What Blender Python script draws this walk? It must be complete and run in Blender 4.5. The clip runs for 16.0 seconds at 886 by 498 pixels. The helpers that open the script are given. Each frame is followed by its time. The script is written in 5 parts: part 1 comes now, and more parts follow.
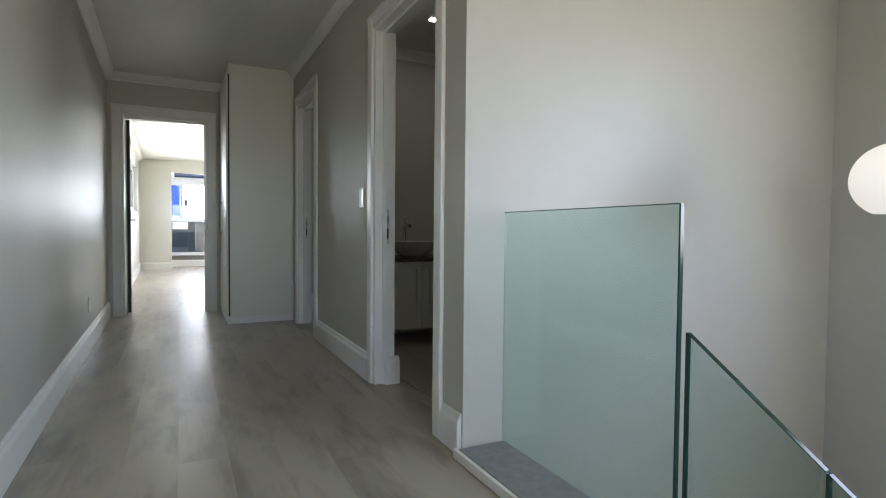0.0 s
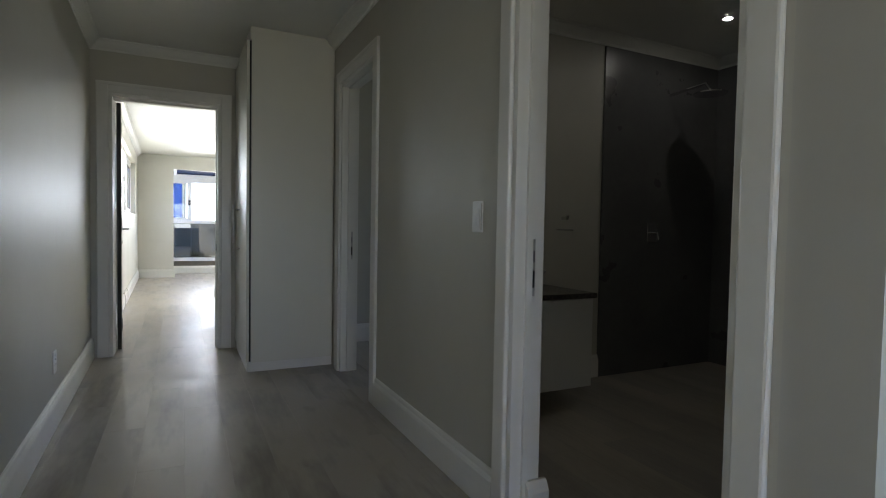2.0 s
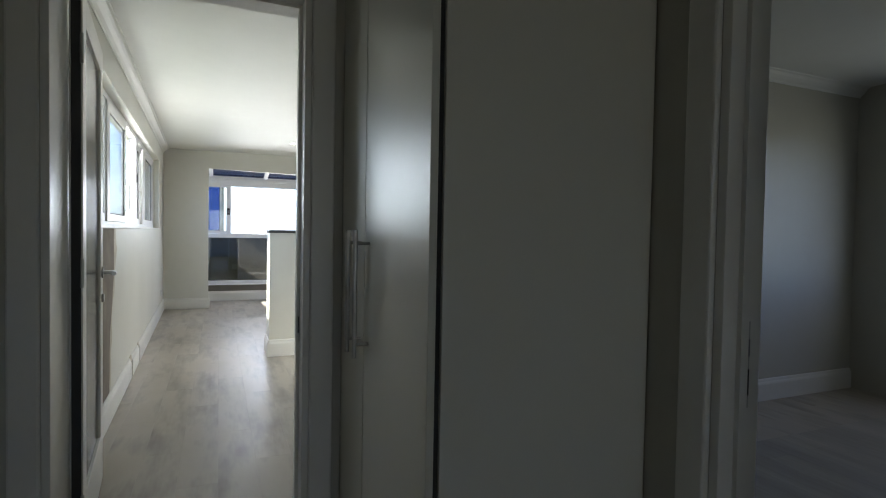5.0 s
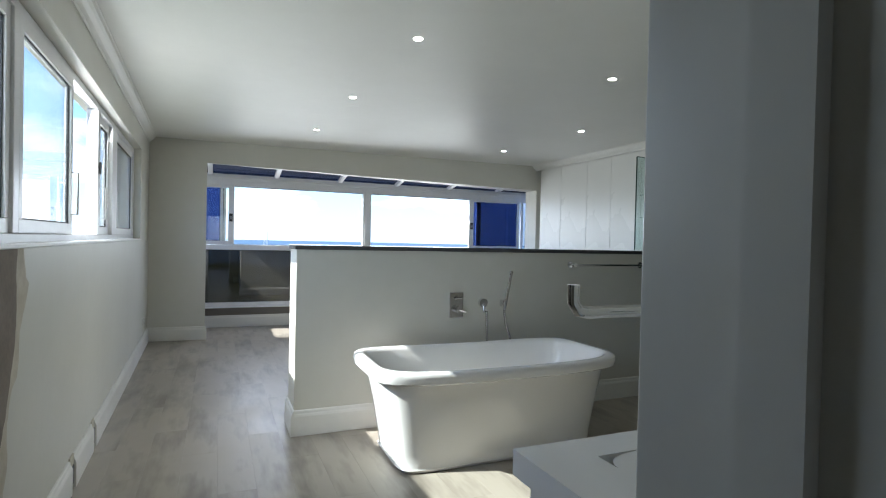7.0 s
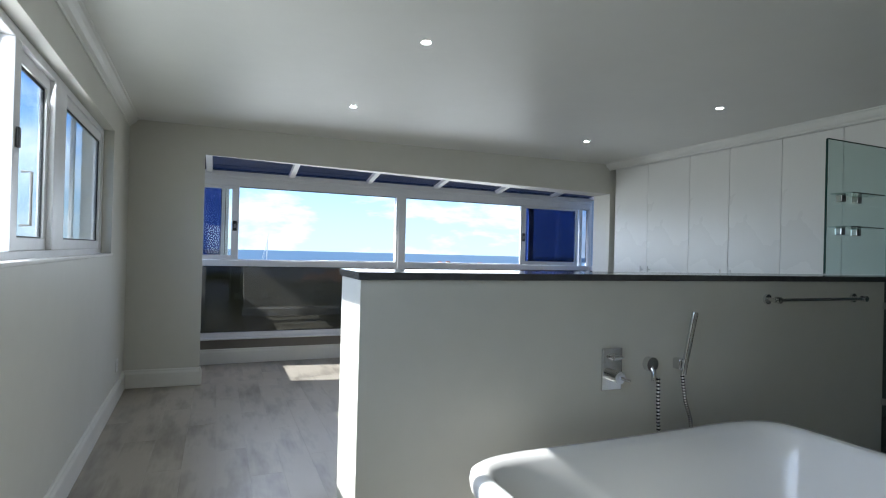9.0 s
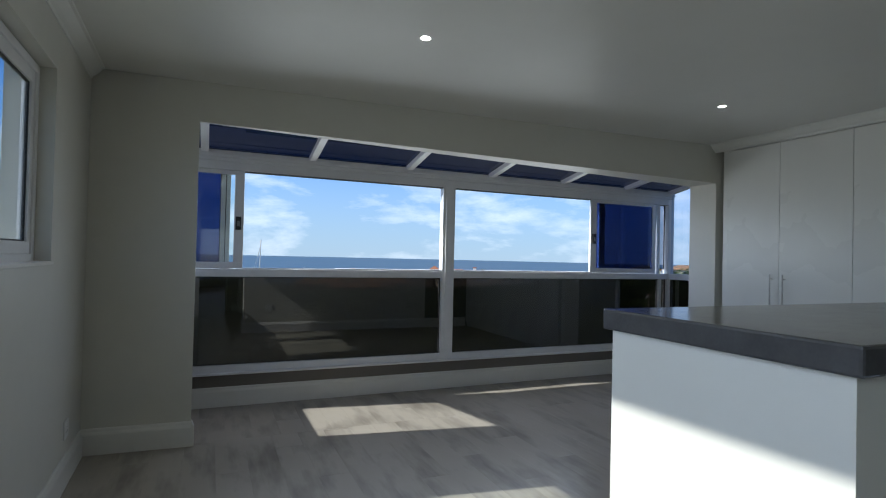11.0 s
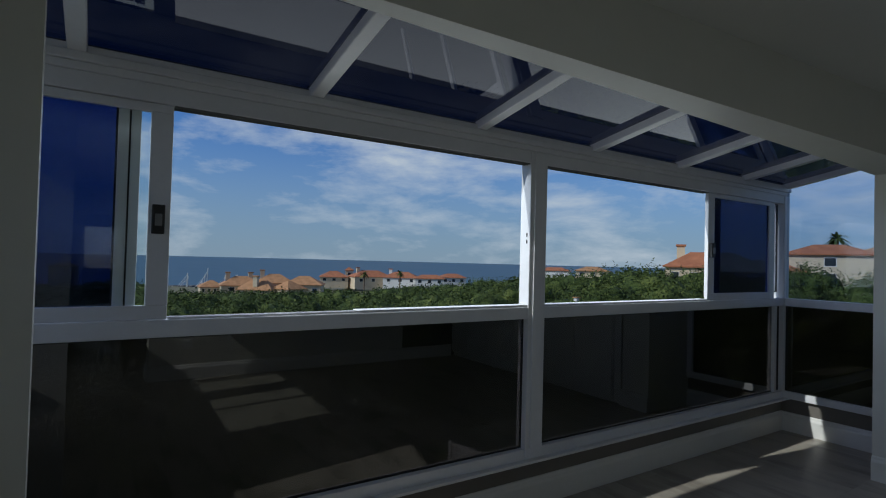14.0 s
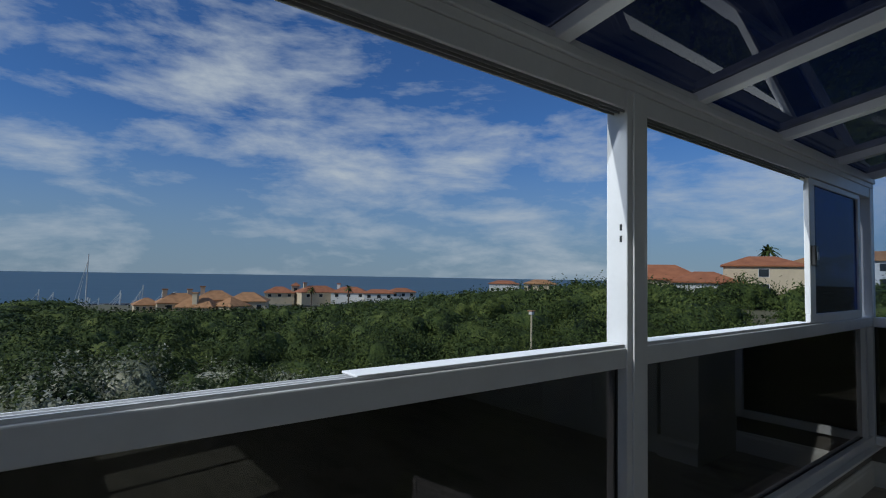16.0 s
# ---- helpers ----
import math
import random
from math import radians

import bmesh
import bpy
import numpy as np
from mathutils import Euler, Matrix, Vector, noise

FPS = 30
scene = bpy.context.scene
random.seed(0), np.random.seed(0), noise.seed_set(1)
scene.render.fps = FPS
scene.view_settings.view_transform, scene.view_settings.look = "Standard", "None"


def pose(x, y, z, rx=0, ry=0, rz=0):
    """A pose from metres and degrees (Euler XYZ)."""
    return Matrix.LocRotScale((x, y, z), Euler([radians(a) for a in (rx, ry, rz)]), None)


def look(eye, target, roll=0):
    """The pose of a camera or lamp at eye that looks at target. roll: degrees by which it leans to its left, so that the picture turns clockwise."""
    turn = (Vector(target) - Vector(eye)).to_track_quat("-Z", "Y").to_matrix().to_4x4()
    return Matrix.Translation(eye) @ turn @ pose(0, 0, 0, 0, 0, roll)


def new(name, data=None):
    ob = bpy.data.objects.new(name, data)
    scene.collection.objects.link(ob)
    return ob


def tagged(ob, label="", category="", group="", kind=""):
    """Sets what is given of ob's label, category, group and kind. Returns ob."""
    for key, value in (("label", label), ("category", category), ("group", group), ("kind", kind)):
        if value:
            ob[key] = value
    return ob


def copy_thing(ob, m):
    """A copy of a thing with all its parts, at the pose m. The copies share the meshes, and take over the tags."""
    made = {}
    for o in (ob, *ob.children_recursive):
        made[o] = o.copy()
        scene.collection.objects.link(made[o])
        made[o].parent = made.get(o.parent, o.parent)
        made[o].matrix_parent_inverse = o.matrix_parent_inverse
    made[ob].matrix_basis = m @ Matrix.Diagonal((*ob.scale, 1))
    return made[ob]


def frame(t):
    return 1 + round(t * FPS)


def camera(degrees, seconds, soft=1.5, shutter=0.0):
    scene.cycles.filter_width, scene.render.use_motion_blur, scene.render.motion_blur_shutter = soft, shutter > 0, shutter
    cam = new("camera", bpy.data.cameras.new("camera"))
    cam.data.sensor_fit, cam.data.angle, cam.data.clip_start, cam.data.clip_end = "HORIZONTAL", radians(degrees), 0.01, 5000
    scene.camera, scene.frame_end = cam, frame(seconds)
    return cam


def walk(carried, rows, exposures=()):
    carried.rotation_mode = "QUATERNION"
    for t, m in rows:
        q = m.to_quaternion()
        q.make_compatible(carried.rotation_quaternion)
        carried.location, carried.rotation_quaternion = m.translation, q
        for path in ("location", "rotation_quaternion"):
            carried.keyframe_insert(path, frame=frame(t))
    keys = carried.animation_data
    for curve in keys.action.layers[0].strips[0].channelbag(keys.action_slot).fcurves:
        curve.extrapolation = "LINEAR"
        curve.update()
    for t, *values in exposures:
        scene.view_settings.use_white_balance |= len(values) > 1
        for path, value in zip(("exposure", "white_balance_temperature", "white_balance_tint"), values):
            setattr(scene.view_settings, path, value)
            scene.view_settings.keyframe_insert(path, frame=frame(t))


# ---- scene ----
cam = camera(79.7, 16.0, 1.1)
METRES, EYE, TILT, LEAN, TURN = 11.0, 0.95, 0.0, 0.0, -26.1
PATH = [
    (0, (0.124, 0.294, 0.896), (1.009, 2.086, 0.83), 0.5),
    (0.5, (0.126, 0.536, 0.926), (1.012, 2.328, 0.858), 0.6),
    (1, (0.108, 0.853, 0.984), (0.99, 2.647, 0.913), 0.7),
    (1.5, (0.108, 1.239, 1.006), (0.993, 3.031, 0.933), 0.9),
    (2, (0.101, 1.683, 1.049), (0.982, 3.477, 0.975), 1.0),
    (2.5, (0.079, 2.137, 1.063), (0.948, 3.937, 0.992), 1.2),
    (3, (0.102, 2.582, 1.093), (0.95, 4.392, 1.026), 1.2),
    (3.5, (0.08, 3.06, 1.132), (0.9, 4.883, 1.06), 1.1),
    (4, (0.071, 3.517, 1.146), (0.877, 5.346, 1.076), 1.1),
    (4.2, (0.087, 3.725, 1.154), (0.882, 5.559, 1.091), 1.1),
    (6.3, (0.066, 5.86, 1.273), (0.839, 7.703, 1.222), 1.0),
    (6.5, (0.046, 6.02, 1.259), (0.832, 7.859, 1.216), 1.2),
    (7, (0.074, 6.443, 1.262), (0.855, 8.284, 1.233), 1.3),
    (7.5, (0.101, 6.847, 1.277), (0.878, 8.69, 1.261), 1.4),
    (8, (0.115, 7.254, 1.279), (0.894, 9.096, 1.273), 1.4),
    (8.5, (0.107, 7.66, 1.289), (0.887, 9.501, 1.292), 1.5),
    (9, (0.069, 8.068, 1.296), (0.85, 9.909, 1.307), 1.5),
    (9.2, (0.064, 8.229, 1.287), (0.842, 10.071, 1.301), 1.4),
    (11.3, (0.013, 9.895, 1.284), (0.828, 11.721, 1.316), 1.4),
    (11.5, (0.006, 10.081, 1.296), (0.833, 11.901, 1.328), 1.5),
    (12, (0.006, 10.499, 1.316), (0.878, 12.299, 1.343), 1.5),
    (12.5, (-0.013, 10.948, 1.367), (0.913, 12.72, 1.388), 1.5),
    (13, (-0.017, 11.358, 1.38), (0.961, 13.103, 1.408), 1.5),
    (13.5, (0.013, 11.757, 1.38), (1.049, 13.467, 1.426), 1.3),
    (14, (0.052, 12.109, 1.4), (1.139, 13.787, 1.441), 1.5),
    (14.5, (0.121, 12.43, 1.397), (1.271, 14.065, 1.449), 1.5),
    (15, (0.237, 12.756, 1.404), (1.435, 14.356, 1.476), 1.2),
    (15.5, (0.356, 13.052, 1.38), (1.583, 14.629, 1.467), 1.1),
    (16, (0.483, 13.341, 1.381), (1.724, 14.906, 1.479), 1.0),
]
walk(cam, [(t, look(eye, target, roll)) for t, eye, target, roll in PATH], exposures=[(0, 3.4, 6650, 10), (1.5, 3.2, 6600, 10), (2.5, 2.65, 6650, 9), (4, 2.2, 6650, 9), (6.5, 1.6, 6250, 8), (7.5, 1.3, 6150, 8), (9, 1.1, 6050, 8), (11.5, 0.0, 6100, 6.5), (12.5, -0.4, 6050, 6), (14.5, -1.05, 6000, 4.5), (16, -1.15, 6050, 4.5)])

# ---- light ----
world = bpy.data.worlds.new("world")
scene.world = world
world.use_nodes = True
SUN_AZ, SUN_EL = math.atan2(-1.284, 0.205), math.atan(1 / 1.30)


def build_sky():
    nt = world.node_tree
    nt.nodes.clear()
    out = nt.nodes.new("ShaderNodeOutputWorld")
    bg = nt.nodes.new("ShaderNodeBackground")
    sky = nt.nodes.new("ShaderNodeTexSky")
    sky.sky_type, sky.sun_disc = "NISHITA", False
    sky.sun_elevation, sky.sun_rotation = SUN_EL, SUN_AZ
    sky.air_density, sky.dust_density, sky.ozone_density = 1.0, 0.0, 4.0
    co = nt.nodes.new("ShaderNodeTexCoord")
    mp = nt.nodes.new("ShaderNodeMapping")
    mp.inputs["Scale"].default_value = (1.0, 1.0, 3.2)
    mp.inputs["Rotation"].default_value = (0.0, 0.15, 0.5)
    n1 = nt.nodes.new("ShaderNodeTexNoise")
    n1.inputs["Scale"].default_value, n1.inputs["Detail"].default_value = 4.4, 12.0
    n1.inputs["Roughness"].default_value, n1.inputs["Distortion"].default_value = 0.6, 0.15
    ramp = nt.nodes.new("ShaderNodeValToRGB")
    ramp.color_ramp.elements[0].position, ramp.color_ramp.elements[1].position = 0.47, 0.76
    mix = nt.nodes.new("ShaderNodeMix")
    mix.data_type = "RGBA"
    mix.inputs["B"].default_value = (7.5, 7.9, 8.5, 1)
    nt.links.new(co.outputs["Generated"], mp.inputs["Vector"])
    nt.links.new(mp.outputs["Vector"], n1.inputs["Vector"])
    nt.links.new(n1.outputs["Fac"], ramp.inputs["Fac"])
    nt.links.new(ramp.outputs["Color"], mix.inputs["Factor"])
    tint = nt.nodes.new("ShaderNodeMix")
    tint.data_type, tint.blend_type = "RGBA", "MULTIPLY"
    tint.inputs["Factor"].default_value = 1.0
    tint.inputs["B"].default_value = (0.57, 0.82, 1.22, 1)
    nt.links.new(sky.outputs["Color"], tint.inputs["A"])
    # pale sea haze towards the horizon
    sep = nt.nodes.new("ShaderNodeSeparateXYZ")
    nt.links.new(co.outputs["Generated"], sep.inputs["Vector"])
    low = nt.nodes.new("ShaderNodeMapRange")
    low.interpolation_type = "SMOOTHSTEP"
    low.inputs["From Min"].default_value, low.inputs["From Max"].default_value = 0.0, 0.27
    low.inputs["To Min"].default_value, low.inputs["To Max"].default_value = 0.8, 0.0
    nt.links.new(sep.outputs["Z"], low.inputs["Value"])
    haze = nt.nodes.new("ShaderNodeMix")
    haze.data_type = "RGBA"
    haze.inputs["B"].default_value = (3.0, 3.95, 5.2, 1)
    nt.links.new(low.outputs["Result"], haze.inputs["Factor"])
    nt.links.new(tint.outputs["Result"], haze.inputs["A"])
    nt.links.new(haze.outputs["Result"], mix.inputs["A"])
    nt.links.new(mix.outputs["Result"], bg.inputs["Color"])
    bg.inputs["Strength"].default_value = 0.13
    nt.links.new(bg.outputs["Background"], out.inputs["Surface"])


build_sky()
sun = new("sun", bpy.data.lights.new("sun", "SUN"))
sun.data.energy, sun.data.angle, sun.data.color = 5.0, radians(0.53), (1.0, 0.97, 0.92)
sun.matrix_world = look((-128.4, 20.5, 100), (0, 0, 0))


def window_light(name, eye, target, w, h, watts, color=(0.86, 0.93, 1.0)):
    """Area lamp in a wall opening, for a window's sky light or added fill."""
    d = bpy.data.lights.new(name, "AREA")
    d.shape, d.size, d.size_y, d.energy, d.color = "RECTANGLE", w, h, watts, color
    ob = new(name, d)
    ob.matrix_world = look(eye, target)
    return ob


window_light("stair_window_light", (3.66, -0.45, 1.5), (0, 0.0, 1.4), 2.2, 1.5, 5.0, (1.0, 0.955, 0.87))
# fill lamp added behind the start to brighten the passage; no known window
window_light("landing_fill_light", (0.3, -1.74, 1.5), (0.3, 4, 0.9), 1.2, 1.2, 2.1, (1.0, 0.95, 0.86))
window_light("spare_window_light", (4.88, 6.2, 1.5), (1.5, 6.0, 1.0), 0.9, 1.0, 0.9, (0.95, 0.98, 1.0))
window_light("bay_window_light", (2.2, 14.55, 1.55), (2.2, 10, -0.4), 5.0, 0.75, 21, (0.95, 0.97, 1.0))
window_light("side_window_light", (-0.80, 10.0, 1.68), (3.0, 9.9, 0.9), 3.5, 0.8, 17, (0.97, 0.98, 1.0))


# ---- materials ----
def surf(name, a, b=None, rough=0.5, scale=4.0, stretch=(1, 1, 1), bump=0.0, bscale=60.0, metal=0.0, rvar=0.08, coat=0.0, detail=5.0, spec=0.5):
    """A principled material with two scales of colour change, a little change of gloss and fine relief."""
    m = bpy.data.materials.new(name)
    m.use_nodes = True
    nt = m.node_tree
    bs = nt.nodes["Principled BSDF"]
    b = b or tuple(min(1, x * 0.88) for x in a)
    co = nt.nodes.new("ShaderNodeTexCoord")
    mp = nt.nodes.new("ShaderNodeMapping")
    mp.inputs["Scale"].default_value = stretch
    nt.links.new(co.outputs["Object"], mp.inputs["Vector"])
    n1 = nt.nodes.new("ShaderNodeTexNoise")
    n1.inputs["Scale"].default_value, n1.inputs["Detail"].default_value = scale, detail
    n2 = nt.nodes.new("ShaderNodeTexNoise")
    n2.inputs["Scale"].default_value, n2.inputs["Detail"].default_value = scale * 9.3, 3.0
    for n in (n1, n2):
        nt.links.new(mp.outputs["Vector"], n.inputs["Vector"])
    ad = nt.nodes.new("ShaderNodeMath")
    ad.operation = "MULTIPLY_ADD"
    ad.inputs[1].default_value = 0.4
    nt.links.new(n2.outputs["Fac"], ad.inputs[0])
    nt.links.new(n1.outputs["Fac"], ad.inputs[2])
    ramp = nt.nodes.new("ShaderNodeValToRGB")
    ramp.color_ramp.elements[0].position, ramp.color_ramp.elements[1].position = 0.5, 0.9
    ramp.color_ramp.elements[0].color, ramp.color_ramp.elements[1].color = (*a, 1), (*b, 1)
    nt.links.new(ad.outputs[0], ramp.inputs["Fac"])
    nt.links.new(ramp.outputs["Color"], bs.inputs["Base Color"])
    rr = nt.nodes.new("ShaderNodeMapRange")
    rr.inputs["To Min"].default_value, rr.inputs["To Max"].default_value = max(0.02, rough - rvar), min(1, rough + rvar)
    nt.links.new(n1.outputs["Fac"], rr.inputs["Value"])
    nt.links.new(rr.outputs["Result"], bs.inputs["Roughness"])
    bs.inputs["Metallic"].default_value = metal
    bs.inputs["Coat Weight"].default_value = coat
    bs.inputs["Specular IOR Level"].default_value = spec
    if bump:
        n3 = nt.nodes.new("ShaderNodeTexNoise")
        n3.inputs["Scale"].default_value, n3.inputs["Detail"].default_value = bscale, 4.0
        nt.links.new(mp.outputs["Vector"], n3.inputs["Vector"])
        bp = nt.nodes.new("ShaderNodeBump")
        bp.inputs["Strength"].default_value, bp.inputs["Distance"].default_value = bump, 0.004
        nt.links.new(n3.outputs["Fac"], bp.inputs["Height"])
        nt.links.new(bp.outputs["Normal"], bs.inputs["Normal"])
    return m


def glass(name, tint, ior=1.5, rough=0.0, most=1.0):
    """Thin flat glass: tinted light passes, and the surface mirrors as much as its angle makes it."""
    m = bpy.data.materials.new(name)
    m.use_nodes = True
    nt = m.node_tree
    nt.nodes.clear()
    out = nt.nodes.new("ShaderNodeOutputMaterial")
    mix = nt.nodes.new("ShaderNodeMixShader")
    lw = nt.nodes.new("ShaderNodeLayerWeight")
    lw.inputs["Blend"].default_value = 0.5
    pw = nt.nodes.new("ShaderNodeMath")
    pw.operation = "POWER"
    pw.inputs[1].default_value = 5.0
    fr = nt.nodes.new("ShaderNodeMapRange")
    r0 = ((ior - 1) / (ior + 1)) ** 2
    fr.inputs["To Min"].default_value, fr.inputs["To Max"].default_value = r0, most
    nt.links.new(lw.outputs["Facing"], pw.inputs[0])
    nt.links.new(pw.outputs[0], fr.inputs["Value"])
    tr = nt.nodes.new("ShaderNodeBsdfTransparent")
    tr.inputs["Color"].default_value = (*tint, 1)
    gl = nt.nodes.new("ShaderNodeBsdfGlossy")
    gl.inputs["Roughness"].default_value = rough
    nt.links.new(fr.outputs["Result"], mix.inputs["Fac"])
    nt.links.new(tr.outputs["BSDF"], mix.inputs[1])
    nt.links.new(gl.outputs["BSDF"], mix.inputs[2])
    nt.links.new(mix.outputs["Shader"], out.inputs["Surface"])
    return m


def glow(name, color, strength):
    m = bpy.data.materials.new(name)
    m.use_nodes = True
    bs = m.node_tree.nodes["Principled BSDF"]
    bs.inputs["Base Color"].default_value = (0.8, 0.8, 0.8, 1)
    bs.inputs["Emission Color"].default_value = (*color, 1)
    bs.inputs["Emission Strength"].default_value = strength
    return m


def floor_material():
    """Grey-brown wood-look planks along y, 0.18 m wide and 1.2 m long, with grain and fine joints."""
    m = surf("plank_floor", (0.36, 0.335, 0.29), (0.25, 0.235, 0.207), 0.36, 1.3, (4.2, 0.5, 1), 0.0, rvar=0.07, detail=8.0)
    nt = m.node_tree
    bs = nt.nodes["Principled BSDF"]
    src = bs.inputs["Base Color"].links[0].from_socket
    co = nt.nodes.new("ShaderNodeTexCoord")
    mp = nt.nodes.new("ShaderNodeMapping")
    mp.inputs["Rotation"].default_value = (0, 0, radians(90))
    br = nt.nodes.new("ShaderNodeTexBrick")
    br.offset, br.offset_frequency = 0.37, 2
    br.inputs["Scale"].default_value = 1.0
    br.inputs["Brick Width"].default_value, br.inputs["Row Height"].default_value = 1.22, 0.18
    br.inputs["Mortar Size"].default_value, br.inputs["Mortar Smooth"].default_value = 0.0012, 0.4
    br.inputs["Color1"].default_value, br.inputs["Color2"].default_value = (0.86, 0.87, 0.9, 1), (1.1, 1.07, 1.02, 1)
    br.inputs["Mortar"].default_value = (0.6, 0.6, 0.6, 1)
    nt.links.new(co.outputs["Object"], mp.inputs["Vector"])
    nt.links.new(mp.outputs["Vector"], br.inputs["Vector"])
    mx = nt.nodes.new("ShaderNodeMix")
    mx.data_type, mx.blend_type = "RGBA", "MULTIPLY"
    mx.inputs["Factor"].default_value = 0.8
    nt.links.new(src, mx.inputs["A"])
    nt.links.new(br.outputs["Color"], mx.inputs["B"])
    nt.links.new(mx.outputs["Result"], bs.inputs["Base Color"])
    bp = nt.nodes.new("ShaderNodeBump")
    bp.inputs["Strength"].default_value, bp.inputs["Distance"].default_value = 0.25, 0.002
    bp.invert = True
    nt.links.new(br.outputs["Fac"], bp.inputs["Height"])
    nt.links.new(bp.outputs["Normal"], bs.inputs["Normal"])
    return m


M_WALL = surf("warm_grey_paint", (0.50, 0.485, 0.425), (0.475, 0.46, 0.40), 0.48, 1.3, bump=0.05, bscale=90, rvar=0.05)
M_STAIRWALL = surf("pale_grey_paint", (0.47, 0.458, 0.412), (0.445, 0.433, 0.39), 0.42, 1.3, bump=0.05, bscale=90)
M_ROOM = surf("off_white_paint", (0.62, 0.61, 0.55), (0.59, 0.58, 0.52), 0.45, 1.3, bump=0.06, bscale=80)
M_CEIL = surf("white_ceiling_paint", (0.74, 0.74, 0.70), (0.71, 0.71, 0.67), 0.42, 1.0, bump=0.04, bscale=70)
M_TRIM = surf("white_gloss_trim", (0.74, 0.73, 0.69), (0.70, 0.69, 0.65), 0.32, 3.0, bump=0.03, bscale=120)
M_CUP = surf("white_lacquer", (0.70, 0.70, 0.67), (0.68, 0.68, 0.65), 0.28, 1.0, rvar=0.04)
M_CLOSET = surf("cream_lacquer", (0.68, 0.668, 0.59), (0.66, 0.648, 0.57), 0.3, 1.0, rvar=0.04)
M_ALU = surf("white_coated_aluminium", (0.78, 0.78, 0.79), (0.73, 0.73, 0.74), 0.34, 6.0, bump=0.02, bscale=200)
# rubber of the panes; also blackens two door gaps in place of shade
M_GASKET_SHADE = surf("black_rubber_and_gap_shade", (0.02, 0.02, 0.02), None, 0.6, 20)
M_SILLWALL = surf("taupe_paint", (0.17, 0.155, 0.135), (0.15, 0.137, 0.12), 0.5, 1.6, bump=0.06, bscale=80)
M_CHROME = surf("chrome", (0.78, 0.78, 0.78), (0.7, 0.7, 0.7), 0.1, 8, metal=1.0, rvar=0.05)
M_STEEL = surf("brushed_steel", (0.52, 0.51, 0.49), (0.45, 0.44, 0.42), 0.33, 20, metal=1.0)
M_DARKMETAL = surf("grey_metal", (0.25, 0.25, 0.26), None, 0.4, 20, metal=0.8)
M_FLOOR = floor_material()
M_TUB = surf("white_acrylic", (0.83, 0.82, 0.80), (0.81, 0.80, 0.78), 0.12, 1.0, rvar=0.03, coat=0.3)
M_CAP = surf("dark_grey_stone", (0.07, 0.07, 0.072), (0.05, 0.05, 0.052), 0.16, 25, rvar=0.05)
M_TILE = surf("charcoal_tile", (0.12, 0.12, 0.12), (0.095, 0.096, 0.098), 0.3, 3.0, bump=0.05, bscale=40)
M_GROUT = surf("dark_grout", (0.03, 0.03, 0.03), None, 0.8, 30)
M_PLASTER = surf("bare_brown_plaster", (0.26, 0.215, 0.175), (0.19, 0.157, 0.13), 0.85, 5, bump=0.4, bscale=45)
M_FILLER = surf("cream_filler", (0.60, 0.55, 0.45), (0.48, 0.43, 0.34), 0.8, 12, bump=0.3, bscale=60)
M_PLASTIC = surf("white_plastic", (0.78, 0.78, 0.76), None, 0.35, 12, rvar=0.03)
M_BLACK = surf("black_plastic", (0.015, 0.015, 0.016), None, 0.4, 12)
M_CARPET = surf("grey_stone_tread", (0.24, 0.24, 0.245), (0.19, 0.19, 0.195), 0.55, 30, bump=0.1, bscale=150)
M_TINT = glass("blue_tinted_glass", (0.14, 0.19, 0.36), 1.45, most=0.3)
M_SMOKE = glass("dark_smoked_glass", (0.185, 0.175, 0.17), 2.0)
M_ROOFGLASS = glass("dark_roof_glass", (0.125, 0.135, 0.18), 1.55)
M_CLEAR = glass("clear_glass", (0.93, 0.96, 0.95), 1.36)
M_SIDEPANE = glass("faintly_blue_glass", (0.82, 0.86, 0.92), 1.36)
M_PALEBLUE = glass("pale_blue_glass", (0.58, 0.6, 0.66), 1.4, most=0.3)
M_GREEN = glass("greenish_glass", (0.83, 0.915, 0.9), 1.6)
M_SHOWER = glass("shower_glass", (0.86, 0.93, 0.91), 1.5)
M_GLASSEDGE = surf("dark_green_glass_edge", (0.015, 0.05, 0.04), None, 0.15, 10)
M_GRANITE = surf("dark_granite", (0.10, 0.09, 0.085), (0.04, 0.036, 0.034), 0.2, 60)
M_GLOBE = glow("opal_glass_globe", (1.0, 0.95, 0.87), 0.055)
M_LAMP = glow("lamp_lens", (1.0, 0.97, 0.9), 24.0)


# ---- building blocks ----
def bm_box(bm, x0, y0, z0, x1, y1, z1, bevel=0.0):
    r = bmesh.ops.create_cube(bm, size=1.0)
    bmesh.ops.scale(bm, vec=(x1 - x0, y1 - y0, z1 - z0), verts=r["verts"])
    bmesh.ops.translate(bm, vec=((x0 + x1) / 2, (y0 + y1) / 2, (z0 + z1) / 2), verts=r["verts"])
    if bevel:
        es = {e for v in r["verts"] for e in v.link_edges}
        bmesh.ops.bevel(bm, geom=list(es), offset=bevel, segments=2, profile=0.5, affect="EDGES")


